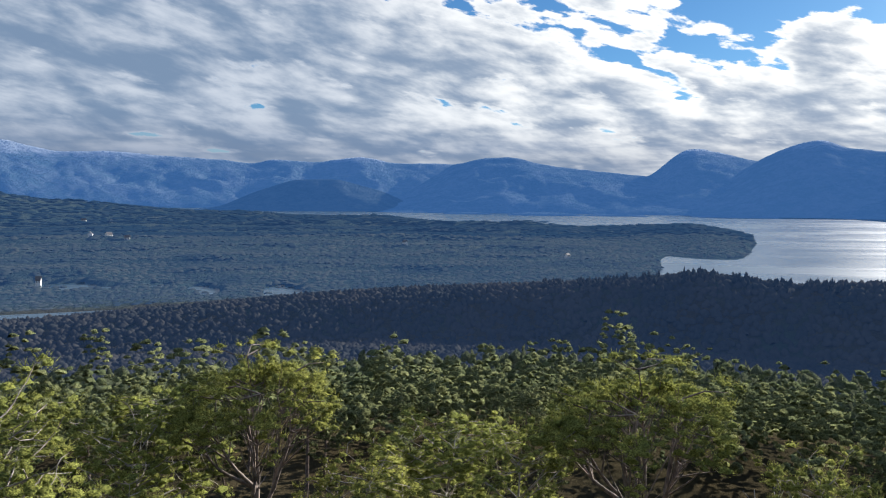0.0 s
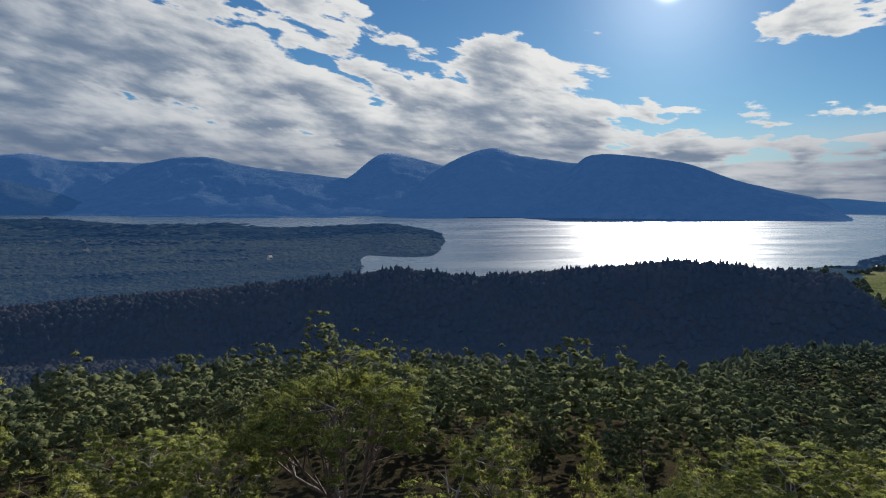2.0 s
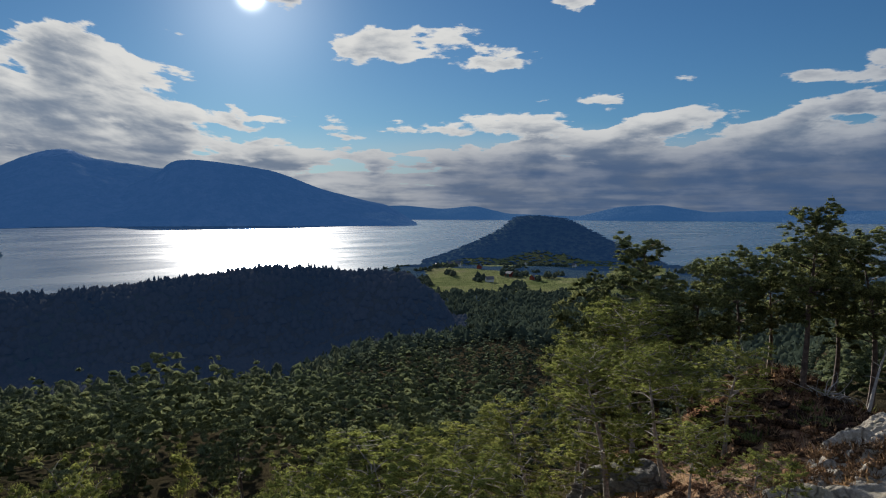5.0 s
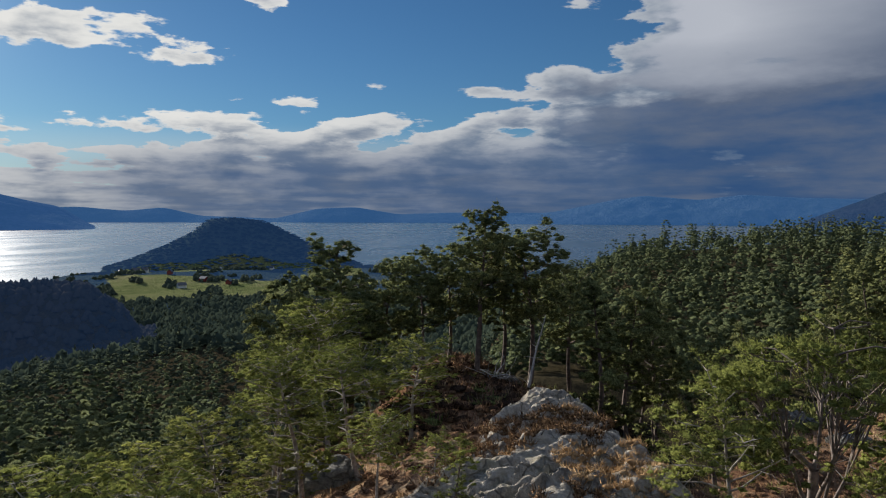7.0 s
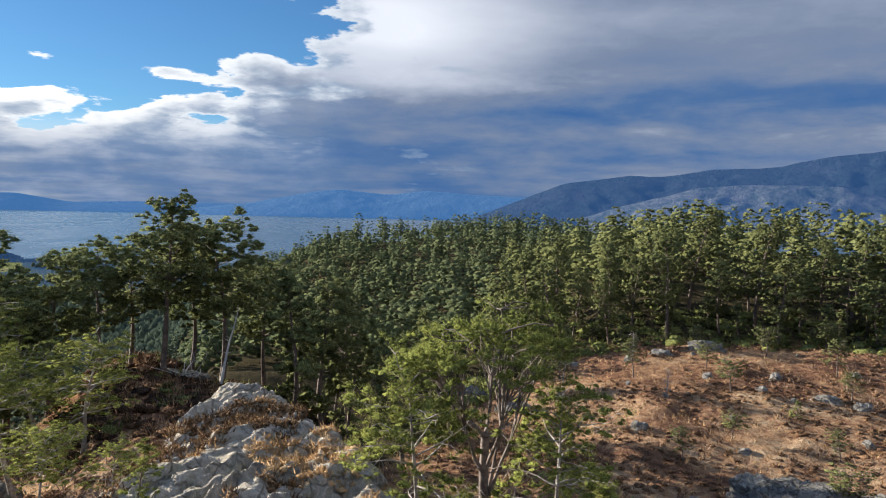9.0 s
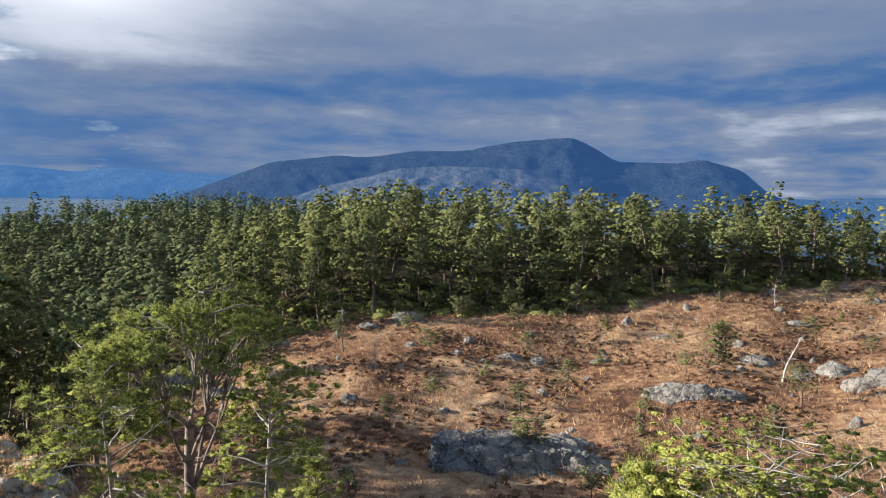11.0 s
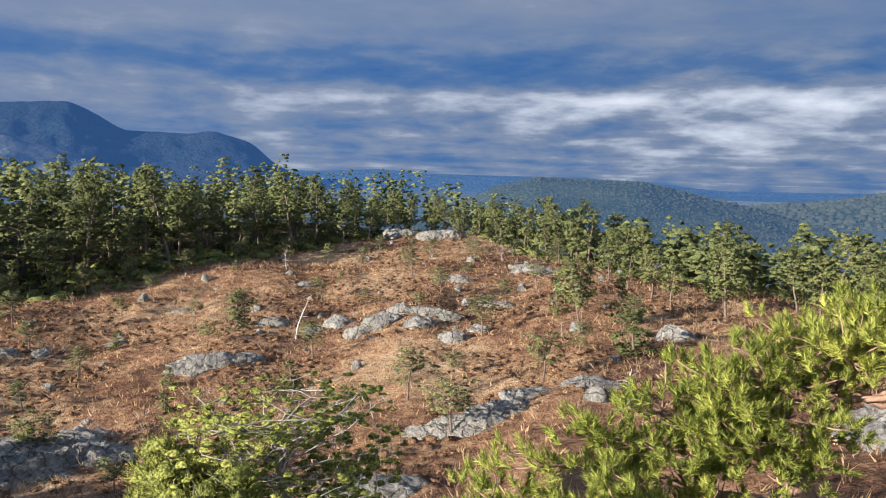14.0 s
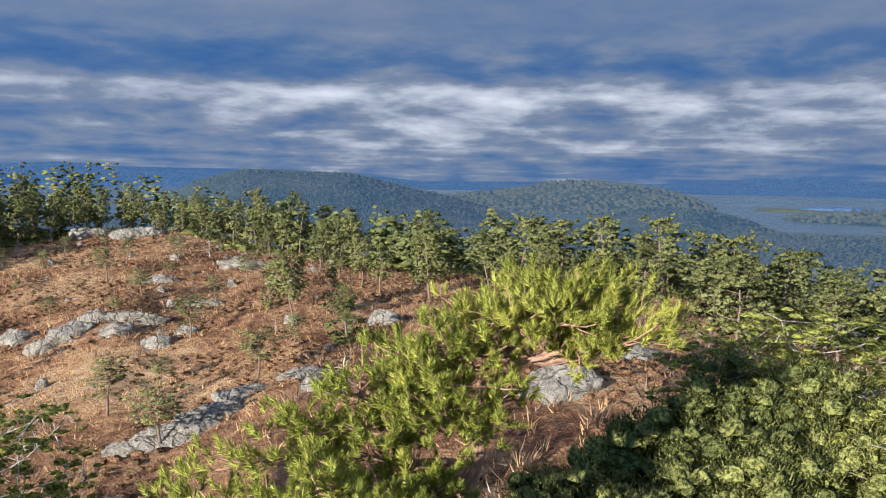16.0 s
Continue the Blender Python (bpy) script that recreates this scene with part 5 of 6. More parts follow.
# pines on the knoll
for k, az, d, top in ((7, 81.6, 33, 0.60), (8, 77.2, 34, -1.5), (7, 71.3, 36, -0.9), (8, 85.6, 35, 0.0), (8, 83.4, 39, -1.2), (4, 91.0, 33, -2.6), (7, 74, 38, -2.0), (8, 79.2, 37, -1.4),
                      (5, 67.5, 40, -3.0), (8, 88.8, 40, -2.6), (7, 93.2, 37, -3.4), (3, 95.5, 42, -4.4), (1, 73, 33, -3.6), (4, 70, 34, -4.0), (6, 66, 36, -3.6)):
    kind = KINDS[k]
    x, y = polar(az, d)
    f_ = (top - zat(x, y)) / TALL[kind.name]
    plant(kind, az, d, f_, None, 0.0, 0.1, 1.08)

# dwarf pines of the bog
G3 = "stunted pines on the heath"
THIN = dict(count=5, length=0.10, width=0.011, twigs=True, heart=0.5, open_to=0.6, group=G3, name="dwarf_pine")
BOG = [
    pine("stunted bog pine with a thin tufted crown", 41, 2.2, 0.50, 0.7, 4, 0.15, **THIN),
    pine("small flat-topped bog pine on a pale stem", 42, 1.8, 0.55, 0.75, 3, 0.16, **THIN, style="umbrella"),
    pine("low round young pine in the heather", 43, 1.2, 0.15, 0.5, 5, 0.15, **THIN, style="cone"),
    pine("bare dead sapling standing in the heath", 44, 1.7, 0.3, 0.4, 3, 0.2, 0, 0.1, 0.01, bark=BARK_PALE, group=G3, twigs=True, name="dwarf_pine"),
]
for az, d in scatter(rt, 110, 178, 24, 88, 4.4, lambda a, d: d < heath_limit(a) + 2, 6):
    plant(BOG[rt.choice([0, 0, 1, 1, 2, 3])], az, d, rt.uniform(0.6, 1.35))
plant(BOG[2], 146.4, 50, 2.2)
plant(KINDS[6], 173.2, 40, 0.58)
plant(KINDS[4], 177.6, 34, 0.42, None, 0, 0.1, 2.0)
plant(KINDS[4], 176.5, 43, 0.55)
plant(KINDS[4], 171.5, 46, 0.45)


def snag(label, az, d, tall, tilt, turn, seed):
    """A dead leafless trunk."""
    r = np.random.default_rng(seed)
    p = bend(r, (0, 0, -0.2), (0.05, 0, 1), tall + 0.2, 7, 0.05)
    pieces = [tube(p, np.linspace(tall * 0.018 + 0.02, 0.012, 8), 7)]
    for i in range(7):
        b = bend(r, p[3 + i % 4], (math.cos(i * 2.4), math.sin(i * 2.4), 0.3), tall * r.uniform(0.08, 0.2), 3, 0.25)
        pieces.append(tube(b, [0.02, 0.014, 0.009, 0.004], 4))
    ob = new("dead_tree", mesh_from("dead_tree", *join(pieces), [DEAD]))
    x, y = polar(az, d)
    ob.matrix_basis = pose(x, y, zat(x, y), tilt, 0, turn)
    return tagged(ob, label, "dead tree")


snag("pale leaning dead pine trunk stripped of its bark", 150.8, 47, 2.9, 9, 240, 61)
snag("grey dead pine with broken side branches", 23.3, 30, 5.6, 3, 10, 62)
snag("thick reddish dead trunk leaning on the knoll", 85.6, 32, 3.4, 24, 60, 64)
snag("thin grey dead pine among the living ones", 24.4, 31, 4.4, 4, 80, 63)


def bush(label, az, d, top, wide, seed, mat):
    """A dense evergreen shrub: short stems and rounded masses of twigs."""
    r = np.random.default_rng(seed)
    x, y = polar(az, d)
    base = zat(x, y)
    tall = top - base
    n = int(70 * wide * max(1.0, tall))
    dirs = unit(r.normal(size=(n, 3)))
    dirs[:, 2] = np.abs(dirs[:, 2])
    lumps = 0.75 + 0.5 * fbm(dirs[:, 0] * 2 + seed, dirs[:, 1] * 2 + dirs[:, 2], 2)
    c = dirs * np.array([wide * 0.5, wide * 0.5, tall * 0.82]) * (lumps * r.uniform(0.72, 1.0, n))[:, None] + np.array([0, 0, tall * 0.08])
    e = new("shrub")
    e.matrix_basis = pose(x, y, base)
    stems = [tube(bend(r, (0, 0, -0.1), (math.cos(k * 1.1), math.sin(k * 1.1), 1.2), tall * 0.8, 5, 0.2), np.linspace(0.035, 0.008, 6), 5) for k in range(6)]
    part("stem", mesh_from("stem", *join(stems), [BARK]), e)
    rad = 0.16 * r.uniform(0.7, 1.3, n)
    part("crown", leafy("crown", [sprays(r, c, rad, 60, 0.085, 0.0060, 0.8, 0.95, dirs, 0.5, 0.5), hearts(r, c, rad, 0.9, 0.62, dirs, 5)], mat), e)
    return tagged(e, label, "shrub", "evergreen shrubs by the lookout")


for n_, (az, d, top, wide) in enumerate(((203.5, 7.2, -1.65, 1.7), (199.5, 7.2, -2.25, 1.3), (207.5, 7.6, -1.40, 1.9), (196.0, 6.4, -2.3, 1.1), (211.5, 8.2, -1.45, 1.7), (201.5, 6.2, -2.5, 1.3),
                                         (206.3, 6.4, -2.05, 1.5), (193.2, 6.4, -2.5, 1.0), (210.5, 6.6, -1.9, 1.5), (215.0, 7.4, -1.7, 1.5))):
    bush("dense olive-green juniper shrub beside the rock", az, d, top, wide, 300 + n_, JUNIPER)
for n_, (az, d, top, wide) in enumerate(((142.8, 7.6, -2.45, 1.5), (145.8, 7.2, -2.75, 1.4), (148.8, 6.8, -3.0, 1.3), (152.0, 6.6, -3.1, 1.2), (155.5, 7.0, -3.3, 1.2), (140.5, 8.6, -3.3, 1.4))):
    bush("bright green young pine thicket round a half-bare tree", az, d, top, wide, 320 + n_, NEEDLE_LIT_NEAR)


def dead_brush(label, az, d, seed, reach):
    """Bleached fallen branches."""
    r = np.random.default_rng(seed)
    pieces = []
    for i in range(16):
        b = bend(r, r.normal(size=3) * 0.10, (r.uniform(-1, 1), r.uniform(-1, 1), r.uniform(0.1, 0.9)), reach * r.uniform(0.5, 1.1), 6, 0.30, -0.10)
        pieces.append(tube(b, np.linspace(0.020, 0.005, 7), 5))
    ob = new("dead_branch", mesh_from("dead_branch", *join(pieces), [DEAD]))
    x, y = polar(az, d)
    ob.matrix_basis = pose(x, y, zat(x, y) + 0.05)
    return tagged(ob, label, "dead branch")


dead_brush("bleached dead branches sticking out of the shrubs", 197, 5.4, 71, 1.3)
dead_brush("bleached fallen branch lying over the rock", 196, 8.0, 72, 1.6)


dead_brush("pale dead branches at the foot of the knoll's tallest pine", 82.9, 31.5, 73, 1.5)


def tufts(r, tips, ways, needles, length, reach, thick):
    """Brush-like pine shoots: needles standing off an axis of that length, closing up towards its tip."""
    n = len(tips)
    c, w = np.repeat(tips, needles, axis=0), np.repeat(ways, needles, axis=0)
    rad = unit(np.cross(w, r.normal(size=(n * needles, 3))))
    f = r.uniform(0, 1, n * needles)[:, None]
    long = np.repeat(r.uniform(0.7, 1.25, n), needles)[:, None] * length
    base = c + w * f * long
    ang = r.uniform(0.6, 1.1, f.shape) * (1.05 - 0.6 * f)
    way = w * np.cos(ang) + rad * np.sin(ang)
    side = unit(np.cross(way, r.normal(size=way.shape)))
    ln = reach * r.uniform(0.75, 1.15, f.shape)
    v = np.stack([base - side * thick, base + side * thick, base + way * ln], axis=1).reshape(-1, 3)
    return v, np.arange(len(v)).reshape(-1, 3), np.repeat(unit(rad * 0.8 + w * 0.5 + r.normal(size=rad.shape) * 0.45), 3, axis=0)


def big_pine():
    """The pine beside the lookout: bent trunk, long low limbs, shoots like brushes."""
    r = np.random.default_rng(81)
    drop = -0.22
    bx, by = polar(187.5, 4.7)
    bz = zat(bx, by)
    root = np.array([bx, by, bz])
    spine = [(187.5, 4.7, bz - 0.2), (186.5, 4.6, -2.9), (186.0, 4.5, -2.1), (188.0, 4.5, -1.55), (189.2, 4.55, -1.2), (190.5, 4.6, -0.9), (192.5, 4.65, -0.62)]
    pts = np.array([(*polar(a, d), z + (drop if i else 0)) for i, (a, d, z) in enumerate(spine)])
    e = new("pine_tree")
    e.location = root
    part("trunk", mesh_from("trunk", *tube(pts - root, [0.10, 0.085, 0.07, 0.055, 0.042, 0.03, 0.014], 9), [BARK_RED]), e)
    ends = [(192.6, 4.6, -0.42), (189.4, 4.4, -0.60), (195.5, 4.5, -0.36), (186.0, 4.3, -0.78), (182.0, 4.3, -0.80), (197.5, 5.0, -0.60), (190.0, 5.2, -0.66), (198.6, 4.6, -0.60), (200.4, 4.6, -0.68),
            (197.0, 4.4, -0.55), (194.5, 4.3, -0.60), (191.0, 4.3, -0.62), (196.2, 4.8, -0.72), (193.2, 4.9, -0.58), (188.0, 4.6, -0.72), (199.4, 4.4, -0.72),
            (178.0, 4.0, -0.95), (174.0, 4.0, -1.1), (170.0, 3.9, -1.25), (166.0, 3.8, -1.45), (176.0, 3.6, -1.30), (180.0, 3.5, -1.40), (184.0, 3.6, -1.45),
            (172.0, 3.5, -1.6), (187.0, 3.5, -1.75), (178.0, 3.3, -1.8), (183.0, 4.6, -1.0), (168.0, 3.4, -1.8), (190.5, 3.7, -1.70), (164.0, 3.5, -1.75), (174.0, 3.2, -1.95),
            (186.0, 4.0, -1.10), (181.0, 3.9, -1.15), (189.0, 4.1, -0.92), (184.0, 4.2, -0.92), (170.0, 3.3, -2.0), (182.0, 3.2, -1.95), (187.0, 3.3, -2.05), (167.0, 4.0, -1.55), (162.0, 3.6, -1.95)]
    for a, d, z in ends:
        tips, ways = [], []
        end = np.array([*polar(a, d), z + drop])
        k = 6 if z > -0.65 else 5 if z > -0.9 else (4 if z > -1.2 else 3 if z > -1.5 else 2)
        a0 = pts[k]
        mid = (a0 + end) / 2 + np.array([0, 0, -0.10]) + r.normal(size=3) * 0.06
        u = np.linspace(0, 1, 9)[:, None]
        curve = (1 - u) ** 2 * a0 + 2 * u * (1 - u) * mid + u ** 2 * end + r.normal(size=(9, 3)) * 0.018
        curve[0] = a0
        reach = np.linalg.norm(end - a0)
        pieces = [tube(curve - root, np.linspace(0.014 + 0.010 * reach, 0.005, 9), 6)]
        for n in range(int(17 + reach * 13)):
            f = r.uniform(0.25, 1.0)
            i = min(int(f * 8), 7)
            s = curve[i] + (curve[i + 1] - curve[i]) * (f * 8 - i)
            w = (curve[i + 1] - curve[i]) / np.linalg.norm(curve[i + 1] - curve[i]) + r.normal(size=3) * 0.8
            w[2] = abs(w[2]) * 0.15 + 0.05
            tw = bend(r, s, w, r.uniform(0.12, 0.34), 3, 0.25, 0.08)
            pieces.append(tube(tw - root, [0.006, 0.005, 0.004, 0.003], 4))
            run = (tw[3] - tw[1]) / np.linalg.norm(tw[3] - tw[1])
            for q in (2, 3, 3, 3):
                way = np.array([0, 0, 1.0]) * r.uniform(0.6, 1.3) + run * r.uniform(0.3, 1.0) + r.normal(size=3) * 0.38
                tips.append(tw[q] + r.normal(size=3) * 0.022 - root)
                ways.append(way / np.linalg.norm(way))
        limb = part("branch", mesh_from("branch", *join(pieces), [BARK_RED]), e)
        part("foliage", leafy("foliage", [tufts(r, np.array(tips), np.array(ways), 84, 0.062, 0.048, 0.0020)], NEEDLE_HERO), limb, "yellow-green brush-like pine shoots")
    return tagged(e, "low spreading pine with bright yellow-green brush-like shoots", "tree")


big_pine()


# ---- rocks ----
def rock(label, az, d, w, deep, h, seed, mat=None, sink=0.35, turn=0.0, sub=4, lift=0.0, crag=1.0):
    """An ice-worn outcrop: broken facets, cracks and ledges, partly buried."""
    r = np.random.default_rng(seed)
    bm = bmesh.new()
    bmesh.ops.create_icosphere(bm, subdivisions=sub, radius=1)
    co = np.array([v.co[:] for v in bm.verts])
    cuts = r.normal(size=(24, 3))
    cuts[:, 2] = np.abs(cuts[:, 2]) * 0.8
    cuts /= np.linalg.norm(cuts, axis=1)[:, None]
    for c in cuts:                                  # flat faces
        k = r.uniform(0.66, 0.93)
        over = co @ c - k
        co = co - np.clip(over, 0, None)[:, None] * c * 0.95
    s = r.uniform(0, 90)
    X, Y = co[:, 0] * w * 0.5, co[:, 1] * deep * 0.5
    n1 = fbm(X * 0.9 + s, Y * 0.9 + co[:, 2] * 2, 4) - 0.5
    ridge = 1 - 2 * np.abs(fbm(X * 0.55 + Y * 0.2 + s, Y * 1.4 + s, 3) - 0.5)
    fx, fy = X * 0.94 + Y * 0.34, Y * 0.94 - X * 0.34
    n2 = 0.78 - 2 * np.abs(fbm(fx * 2.6 + s, fy * 0.9 + co[:, 2] * 2.5, 3) - 0.5)
    amp = min(1.0, 0.5 + h * 0.3)
    n3 = fbm(X * 8.0 + s, Y * 8.0 + co[:, 2] * 9, 2) - 0.5
    co = co * (1 + n1[:, None] * 0.30 + n2[:, None] * 0.10 * crag + n3[:, None] * 0.08)
    co[:, 2] += (ridge - 0.75) * 0.30 * amp + n2 * 0.22 * crag + n3 * 0.12
    for v, c in zip(bm.verts, co):
        v.co = (c[0] * w * 0.5, c[1] * deep * 0.5, c[2] * h)
    me = bpy.data.meshes.new("rock")
    bm.to_mesh(me)
    bm.free()
    me.materials.append(mat or ROCK)
    for p in me.polygons:
        p.use_smooth = True
    ob = new("rock", me)
    x, y = polar(az, d)
    ob.matrix_basis = pose(x, y, zat(x, y) - h * sink + lift, 0, 0, -az + turn)
    return tagged(ob, label, "rock", "outcrops on the heath")


def long_outcrop(label, az, d0, d1, w0, w1, z0, z1, seed, mat):
    """A wedge of bare rock that narrows away from the lookout to a blunt point: ribs along its length, ledges and cracks."""
    n_u, n_v = 190, 150
    u, v = np.meshgrid(np.linspace(0, 1, n_u), np.linspace(-1, 1, n_v), indexing="ij")
    along = d0 + (d1 - d0) * u
    half = (w0 + (w1 - w0) * u ** 0.8) * (1 + 0.22 * (fbm(along * 0.5 + seed, np.sign(v) * 3.0 + 9, 3) - 0.5))
    half = half * np.sqrt(np.clip((1.02 - u) / 0.10, 0.05, 1))
    across = v * half * 1.35 + (fbm(along * 0.25 + seed, v * 0, 2) - 0.5) * 1.2
    edge = np.clip((np.abs(v) * 1.35 - 0.72) / 0.63, 0, 1)
    dome = 0.55 * (1 - np.clip(np.abs(v + 0.12) * 1.1, 0, 1) ** 1.6)
    fx, fy = along * 0.80 + across * 0.60, across * 0.80 - along * 0.60
    ribs = 1 - 2 * np.abs(fbm(fx * 0.45 + seed, fy * 1.7 + seed, 4) - 0.5)
    ledge = fbm(fx * 0.9 + 3, fy * 0.9 + seed, 3) * 5
    step = (np.floor(ledge) + np.clip((ledge - np.floor(ledge)) * 3.2, 0, 1)) / 5
    grit = fbm(along * 5 + seed, across * 5, 3) - 0.5
    crack = np.clip(0.10 - np.abs(fbm(fx * 0.7 + 40, fy * 1.5 + 8, 3) - 0.5), 0, 0.1) * 2.4
    top = z0 + (z1 - z0) * u + dome
    z = top + 0.34 * (ribs - 0.8) + 0.45 * (step - 0.5) + 0.16 * grit - crack
    z = z - 2.6 * edge ** 1.7 - 2.2 * np.clip((u - 0.96) / 0.04, 0, 1) ** 1.5
    a_ = radians(az)
    x, y = np.sin(a_) * along + np.cos(a_) * across, np.cos(a_) * along - np.sin(a_) * across
    i, j = np.meshgrid(np.arange(n_u - 1), np.arange(n_v - 1), indexing="ij")
    f = np.column_stack([(i * n_v + j).ravel(), (i * n_v + j + 1).ravel(), ((i + 1) * n_v + j + 1).ravel(), ((i + 1) * n_v + j).ravel()])
    ob = new("rock", mesh_from("rock", np.column_stack([x.ravel(), y.ravel(), z.ravel()]), f, [mat]))
    return tagged(ob, label, "rock", "outcrops on the heath")


outcrop = long_outcrop("broad fissured grey outcrop with heather in its hollows", 88.3, 8.0, 22.6, 5.6, 1.2, -6.05, -5.75, 12.0, ROCK_LIT)
for n_, (az, d, w, deep, h) in enumerate((
        (131.8, 31.0, 8.4, 3.4, 2.0), (130.7, 50, 1.5, 1.2, 0.7), (133.0, 49.5, 1.2, 1.0, 0.6), (145.0, 43, 4.6, 1.4, 0.9), (154.2, 49, 2.2, 1.4, 0.8), (157.6, 47, 2.7, 1.6, 1.2),
        (160.4, 46, 2.2, 1.6, 1.1), (163.3, 43, 1.9, 1.6, 1.0), (161.5, 48, 3.4, 1.2, 0.8), (149.0, 50, 2.0, 1.2, 0.6), (162.0, 84, 6.5, 3.0, 2.2), (159.0, 86, 4.0, 2.0, 1.4),
        (169.4, 64, 4.2, 2.0, 0.9), (165.0, 25, 3.6, 1.2, 0.75), (168.0, 26, 3.6, 1.0, 0.6), (174.7, 28, 2.6, 1.5, 0.5), (169.8, 27, 2.0, 1.2, 0.4), (157.5, 19, 3.6, 2.2, 0.8),
        (194.8, 19.5, 2.3, 1.6, 1.1), (199.5, 26, 2.4, 1.6, 0.8), (214.5, 23, 2.4, 1.6, 0.9), (119.5, 58, 2.0, 1.2, 0.8), (122.6, 60, 2.4, 1.2, 0.7), (166.5, 53, 3.4, 1.4, 0.6),
        (104.4, 50, 3.6, 2.0, 1.5), (108.5, 46, 2.0, 1.4, 0.8), (180.5, 38, 2.0, 1.4, 1.0), (126.5, 50, 0.9, 0.8, 0.5), (138.0, 52, 1.4, 0.8, 0.4), (142.5, 57, 1.6, 0.9, 0.5),
        (69.5, 22.5, 3.0, 1.6, 1.0), (82.5, 35, 2.2, 1.4, 0.9), (213, 52, 5.0, 2.2, 0.6), (172.0, 57, 2.0, 1.0, 0.5), (135.2, 32.4, 3.6, 1.8, 0.9), (152.0, 48.5, 1.5, 1.0, 0.6), (155.8, 46.5, 2.0, 1.2, 0.9),
        (159.0, 48.2, 2.2, 1.2, 1.0), (165.4, 44.6, 1.6, 1.0, 0.7), (143.0, 42.5, 1.8, 1.0, 0.6), (147.0, 43.4, 2.0, 1.0, 0.6), (151.5, 62, 2.2, 1.2, 0.7), (163.5, 60, 2.4, 1.2, 0.7))):
    rock("pale lichen-grey rock rising out of the rusty heather" if n_ % 3 else "cracked grey ledge of rock in dry grass", az, d, w * 1.3, deep * 1.3, h * 0.85, 110 + n_, ROCK, 0.34, ((n_ * 37) % 40 - 20) * 0.4, 6 if w > 6 else 5 if w > 3 else 4, 0.0, 0.6 if w > 6 else 1.0)
rock("steep end of a long rock ledge, its shade painted dark", 127.8, 31.2, 3.8, 2.8, 1.7, 103, ROCK_SHADED, 0.35, 25, 5)
for az, d in scatter(rt, 112, 178, 24, 84, 4.0, lambda a, d: d < heath_limit(a), 4):
    w_ = rt.uniform(0.3, 1.2) ** 1.2
    rock("small grey stone lying in the heather", az, d, w_, w_ * 0.8, w_ * 0.5, int(az * 10 + d), ROCK, 0.25, rt.uniform(0, 180), 3)


# ---- low growth ----
def low_growth(name, label, spots, radius, count, length, width, mat, r, lift=0.8, mound=0.0):
    az = np.array([s[0] for s in spots])
    d = np.array([s[1] for s in spots])
    x, y = np.sin(np.radians(az)) * d, np.cos(np.radians(az)) * d
    c = np.column_stack([x, y, height(x, y) + 0.04])
    rad = radius * r.uniform(0.6, 1.5, len(c))
    pieces = [sprays(r, c, rad, count, length, width, lift, 0.45)]
    if mound:
        pieces.append(hearts(r, c, rad, 0.42, mound, None, 5))
    ob = new(name, leafy(name, pieces, mat))
    return tagged(ob, label, "undergrowth", kind="stuff")


rg = np.random.default_rng(9)


def on_heath(a, d):
    return d < heath_limit(a) + 1.5


def drift(a, d, k, lo):
    x, y = polar(a, d)
    return fbm(np.array([x * k]), np.array([y * k]), 2)[0] > lo


low_growth("heather", "rust-brown heather cushions covering the heath", [s for s in scatter(rg, 62, 235, 4, 92, 0.55, on_heath, 6) if drift(*s, 0.25, 0.46)], 0.38, 17, 0.17, 0.016, HEATHER, rg, 0.9, 0.5)
low_growth("grass", "tawny dry grass tussocks between the heather", [s for s in scatter(rg, 62, 235, 4, 92, 0.7, on_heath, 5) if not drift(*s, 0.25, 0.52)], 0.22, 8, 0.28, 0.018, GRASS, rg, 1.3)
low_growth("heather", "dark brown heather and bilberry under the knoll's pines", scatter(rg, 74, 95, 21.5, 43, 0.62, lambda a, d: abs(a - 84) < 11, 6), 0.50, 22, 0.22, 0.018, DARK_HEATH, rg, 0.9, 0.6)
low_growth("undergrowth", "low juniper scattered over the knoll", [s for s in scatter(rg, 75, 95, 22, 42, 1.3, None, 5) if drift(*s, 0.3, 0.52)], 0.55, 34, 0.30, 0.03, JUNIPER, rg, 0.9, 0.7)
low_growth("shrubs", "grey-brown leafless birch and bilberry shrubs", [s for s in scatter(rg, 66, 225, 8, 92, 1.7, on_heath, 5) if drift(*s, 0.12, 0.45)], 0.55, 34, 0.42, 0.018, TWIG, rg, 1.1)
low_growth("undergrowth", "dark green juniper and bilberry along the wood's edge", scatter(rg, 100, 225, 40, 104, 1.35, lambda a, d: heath_limit(a) - 2 < d < heath_limit(a) + 9, 4), 1.0, 46, 0.42, 0.055, JUNIPER, rg, 0.8, 0.7)
low_growth("undergrowth", "dark undergrowth below the pines", scatter(rg, -36, 62, 6, 40, 1.9, None, 3), 0.5, 22, 0.30, 0.03, JUNIPER, rg)


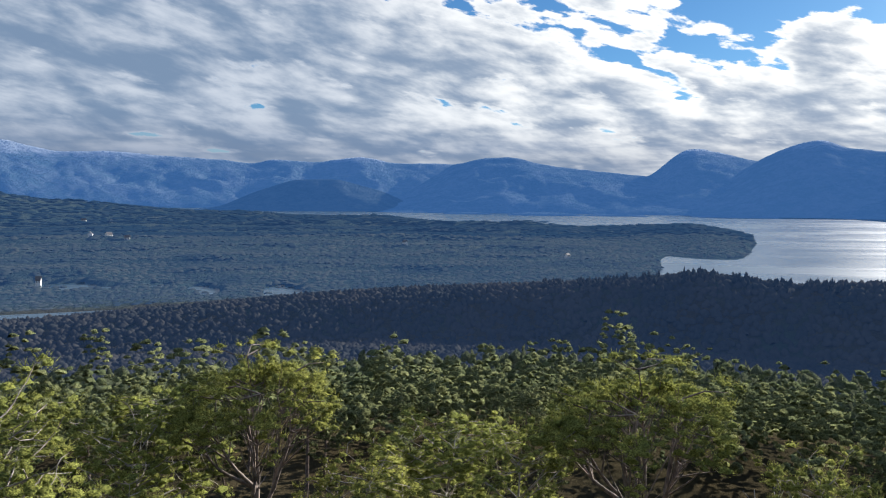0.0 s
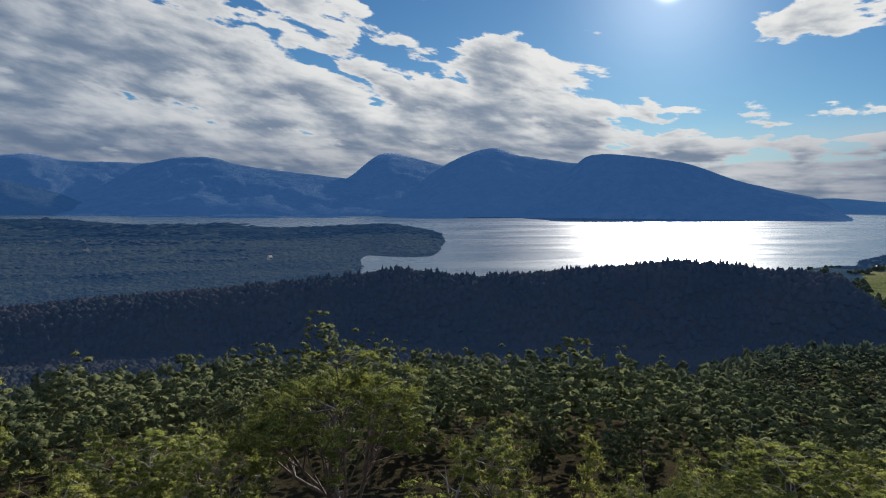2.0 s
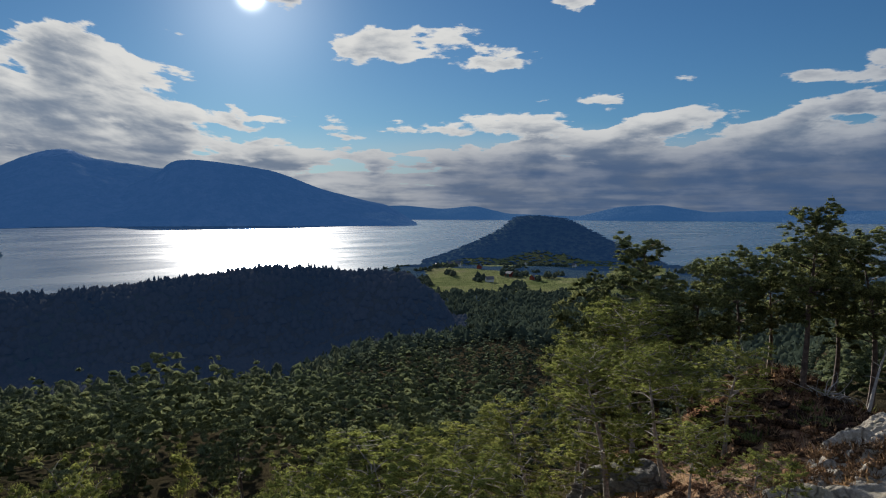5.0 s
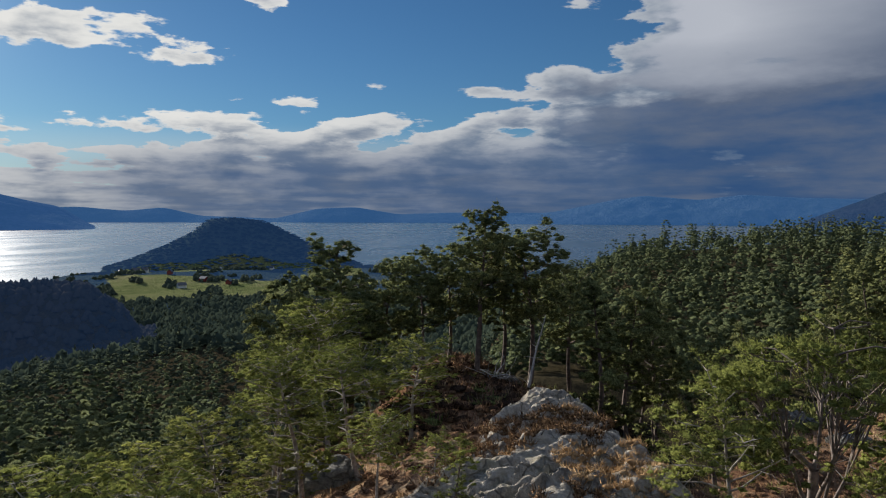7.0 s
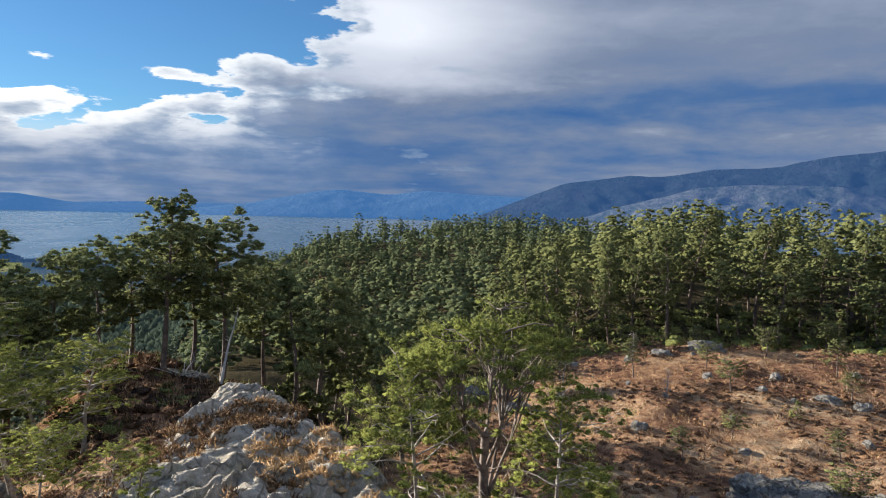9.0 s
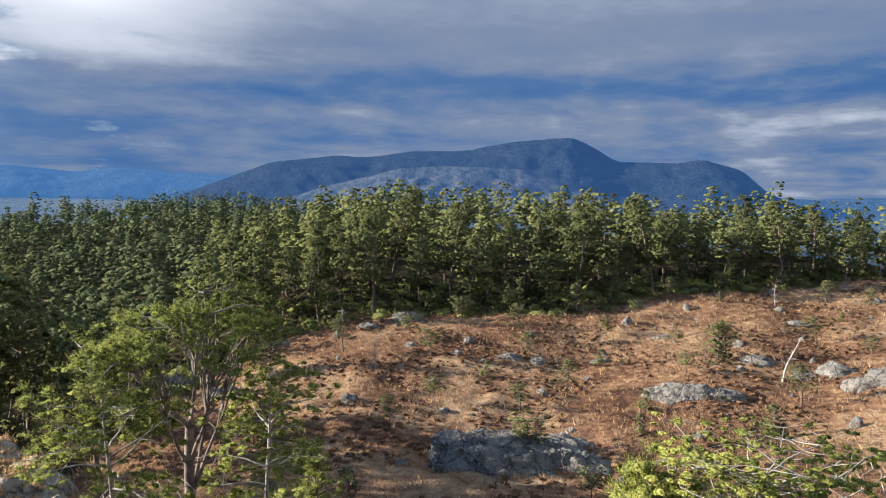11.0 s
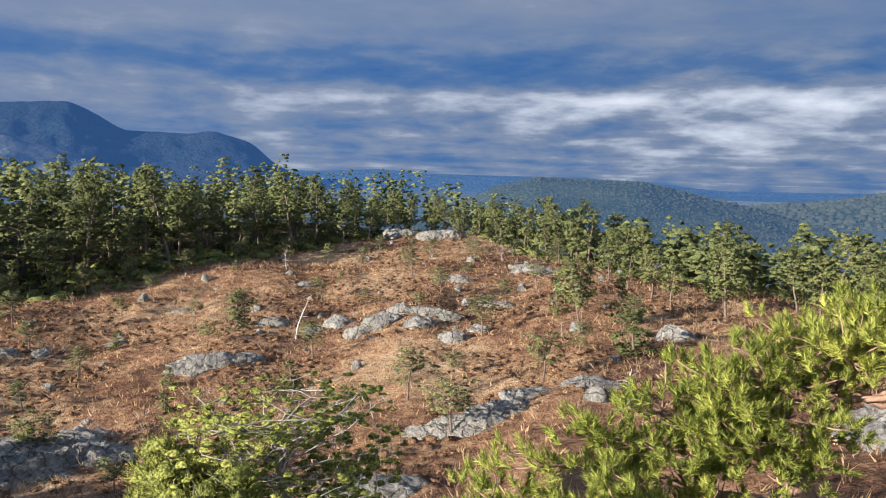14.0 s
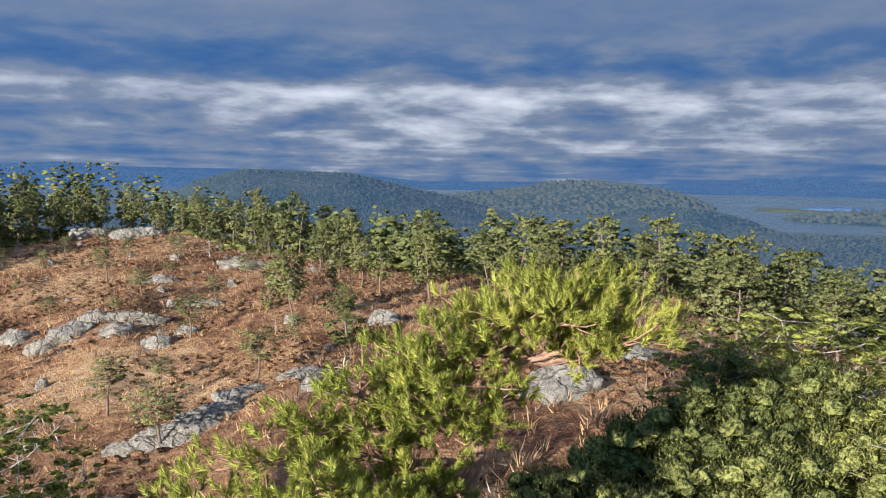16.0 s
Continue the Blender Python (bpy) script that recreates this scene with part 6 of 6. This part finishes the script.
# ---- farms ----
def house(label, az, d, w, deep, h, turn, wall):
    e = new("house")
    x, y = polar(az, d)
    e.matrix_basis = pose(x, y, max(zat(x, y), SEA + 1.0), 0, 0, turn) @ Matrix.Scale(0.7, 4)
    bm = bmesh.new()
    a, b, t = w / 2, deep / 2, h * 1.75
    vs = [bm.verts.new(c) for c in ((-a, -b, -1), (a, -b, -1), (a, b, -1), (-a, b, -1), (-a, -b, h), (a, -b, h), (a, b, h), (-a, b, h), (-a, 0, t), (a, 0, t))]
    for f in ((0, 1, 5, 4), (2, 3, 7, 6), (1, 2, 6, 9, 5), (3, 0, 4, 8, 7), (3, 2, 1, 0)):
        bm.faces.new([vs[i] for i in f])
    me = bpy.data.meshes.new("wall")
    bm.to_mesh(me)
    bm.free()
    me.materials.append(wall)
    part("wall", me, e)
    o, k = 0.35, (t - h) / b
    for sgn in (-1, 1):
        bm = bmesh.new()
        low, z0 = sgn * (b + o), h - o * k
        q = [(-a - o, 0, t), (a + o, 0, t), (a + o, low, z0), (-a - o, low, z0)]
        top = [bm.verts.new((c[0], c[1], c[2] + 0.28)) for c in q]
        bot = [bm.verts.new((c[0], c[1], c[2] + 0.02)) for c in q]
        bm.faces.new(top), bm.faces.new(bot[::-1])
        for i in range(4):
            bm.faces.new((top[i], top[(i + 1) % 4], bot[(i + 1) % 4], bot[i]))
        bmesh.ops.recalc_face_normals(bm, faces=bm.faces)
        me = bpy.data.meshes.new("roof")
        bm.to_mesh(me)
        bm.free()
        me.materials.append(SLATE)
        part("roof", me, e)
    for i in (-1, 1):
        bm = bmesh.new()
        bmesh.ops.create_cube(bm, size=1, matrix=Matrix.Translation((i * a * 0.5, -b - 0.02, h * 0.55)) @ Matrix.Diagonal((w * 0.14, 0.12, h * 0.38, 1)))
        me = bpy.data.meshes.new("window")
        bm.to_mesh(me)
        bm.free()
        me.materials.append(SLATE)
        part("window", me, e)
    return tagged(e, label, "house", "farmhouses in the valley")


for az, d, w, deep, h, turn, c in ((55.5, 655, 7, 5, 4, 120, 0), (56.1, 655, 7, 5, 4, 100, 0), (54.4, 640, 6, 4, 3, 60, 0), (57.8, 610, 8, 5, 3, 20, 1), (60.2, 560, 9, 6, 3, 70, 1),
                                   (61.4, 700, 5, 4, 3, 30, 0), (65.2, 690, 5, 4, 3, 80, 0), (58.6, 520, 8, 5, 3, 140, 0), (62.0, 540, 7, 5, 3, 10, 1),
                                   (-26.4, 1500, 12, 8, 6, 20, 0), (-24.6, 1480, 12, 8, 6, 70, 0), (-26.0, 930, 12, 7, 5, 110, 0), (-24.8, 925, 10, 7, 5, 60, 0),
                                   (-23.6, 860, 8, 6, 4, 20, 0), (-29.3, 500, 4, 3, 4, 10, 0), (9.8, 640, 6, 4, 3, 40, 0), (-3.0, 760, 7, 5, 4, 130, 0)):
    house("small white wooden farmhouse with a dark roof" if c == 0 else "red-painted barn with a dark roof", az, d, w, deep, h, turn, WHITE if c == 0 else RED)


# heather and grass in the hollows of the outcrop
def in_hollows(name, label, ob, where, radius, count, length, width, mat, r):
    c = np.array([ob.matrix_basis @ v.co for v in ob.data.vertices if v.normal.z > 0.6])
    keep = fbm(c[:, 0] * 0.55 + where, c[:, 1] * 0.55, 3) > 0.585
    c = c[keep]
    c = c[r.permutation(len(c))[:760]]
    rad = radius * r.uniform(0.5, 1.4, len(c))
    ob2 = new(name, leafy(name, [sprays(r, c, rad, count, length, width, 1.1, 0.4), hearts(r, c, rad, 0.6, 0.5, None, 5)], mat))
    return tagged(ob2, label, "undergrowth", kind="stuff")


in_hollows("grass", "tawny grass growing in the hollows of the outcrop", outcrop, 5.0, 0.16, 14, 0.13, 0.010, GRASS, rg)
in_hollows("heather", "brown heather clinging to the outcrop", outcrop, 31.0, 0.20, 16, 0.16, 0.016, HEATHER, rg)
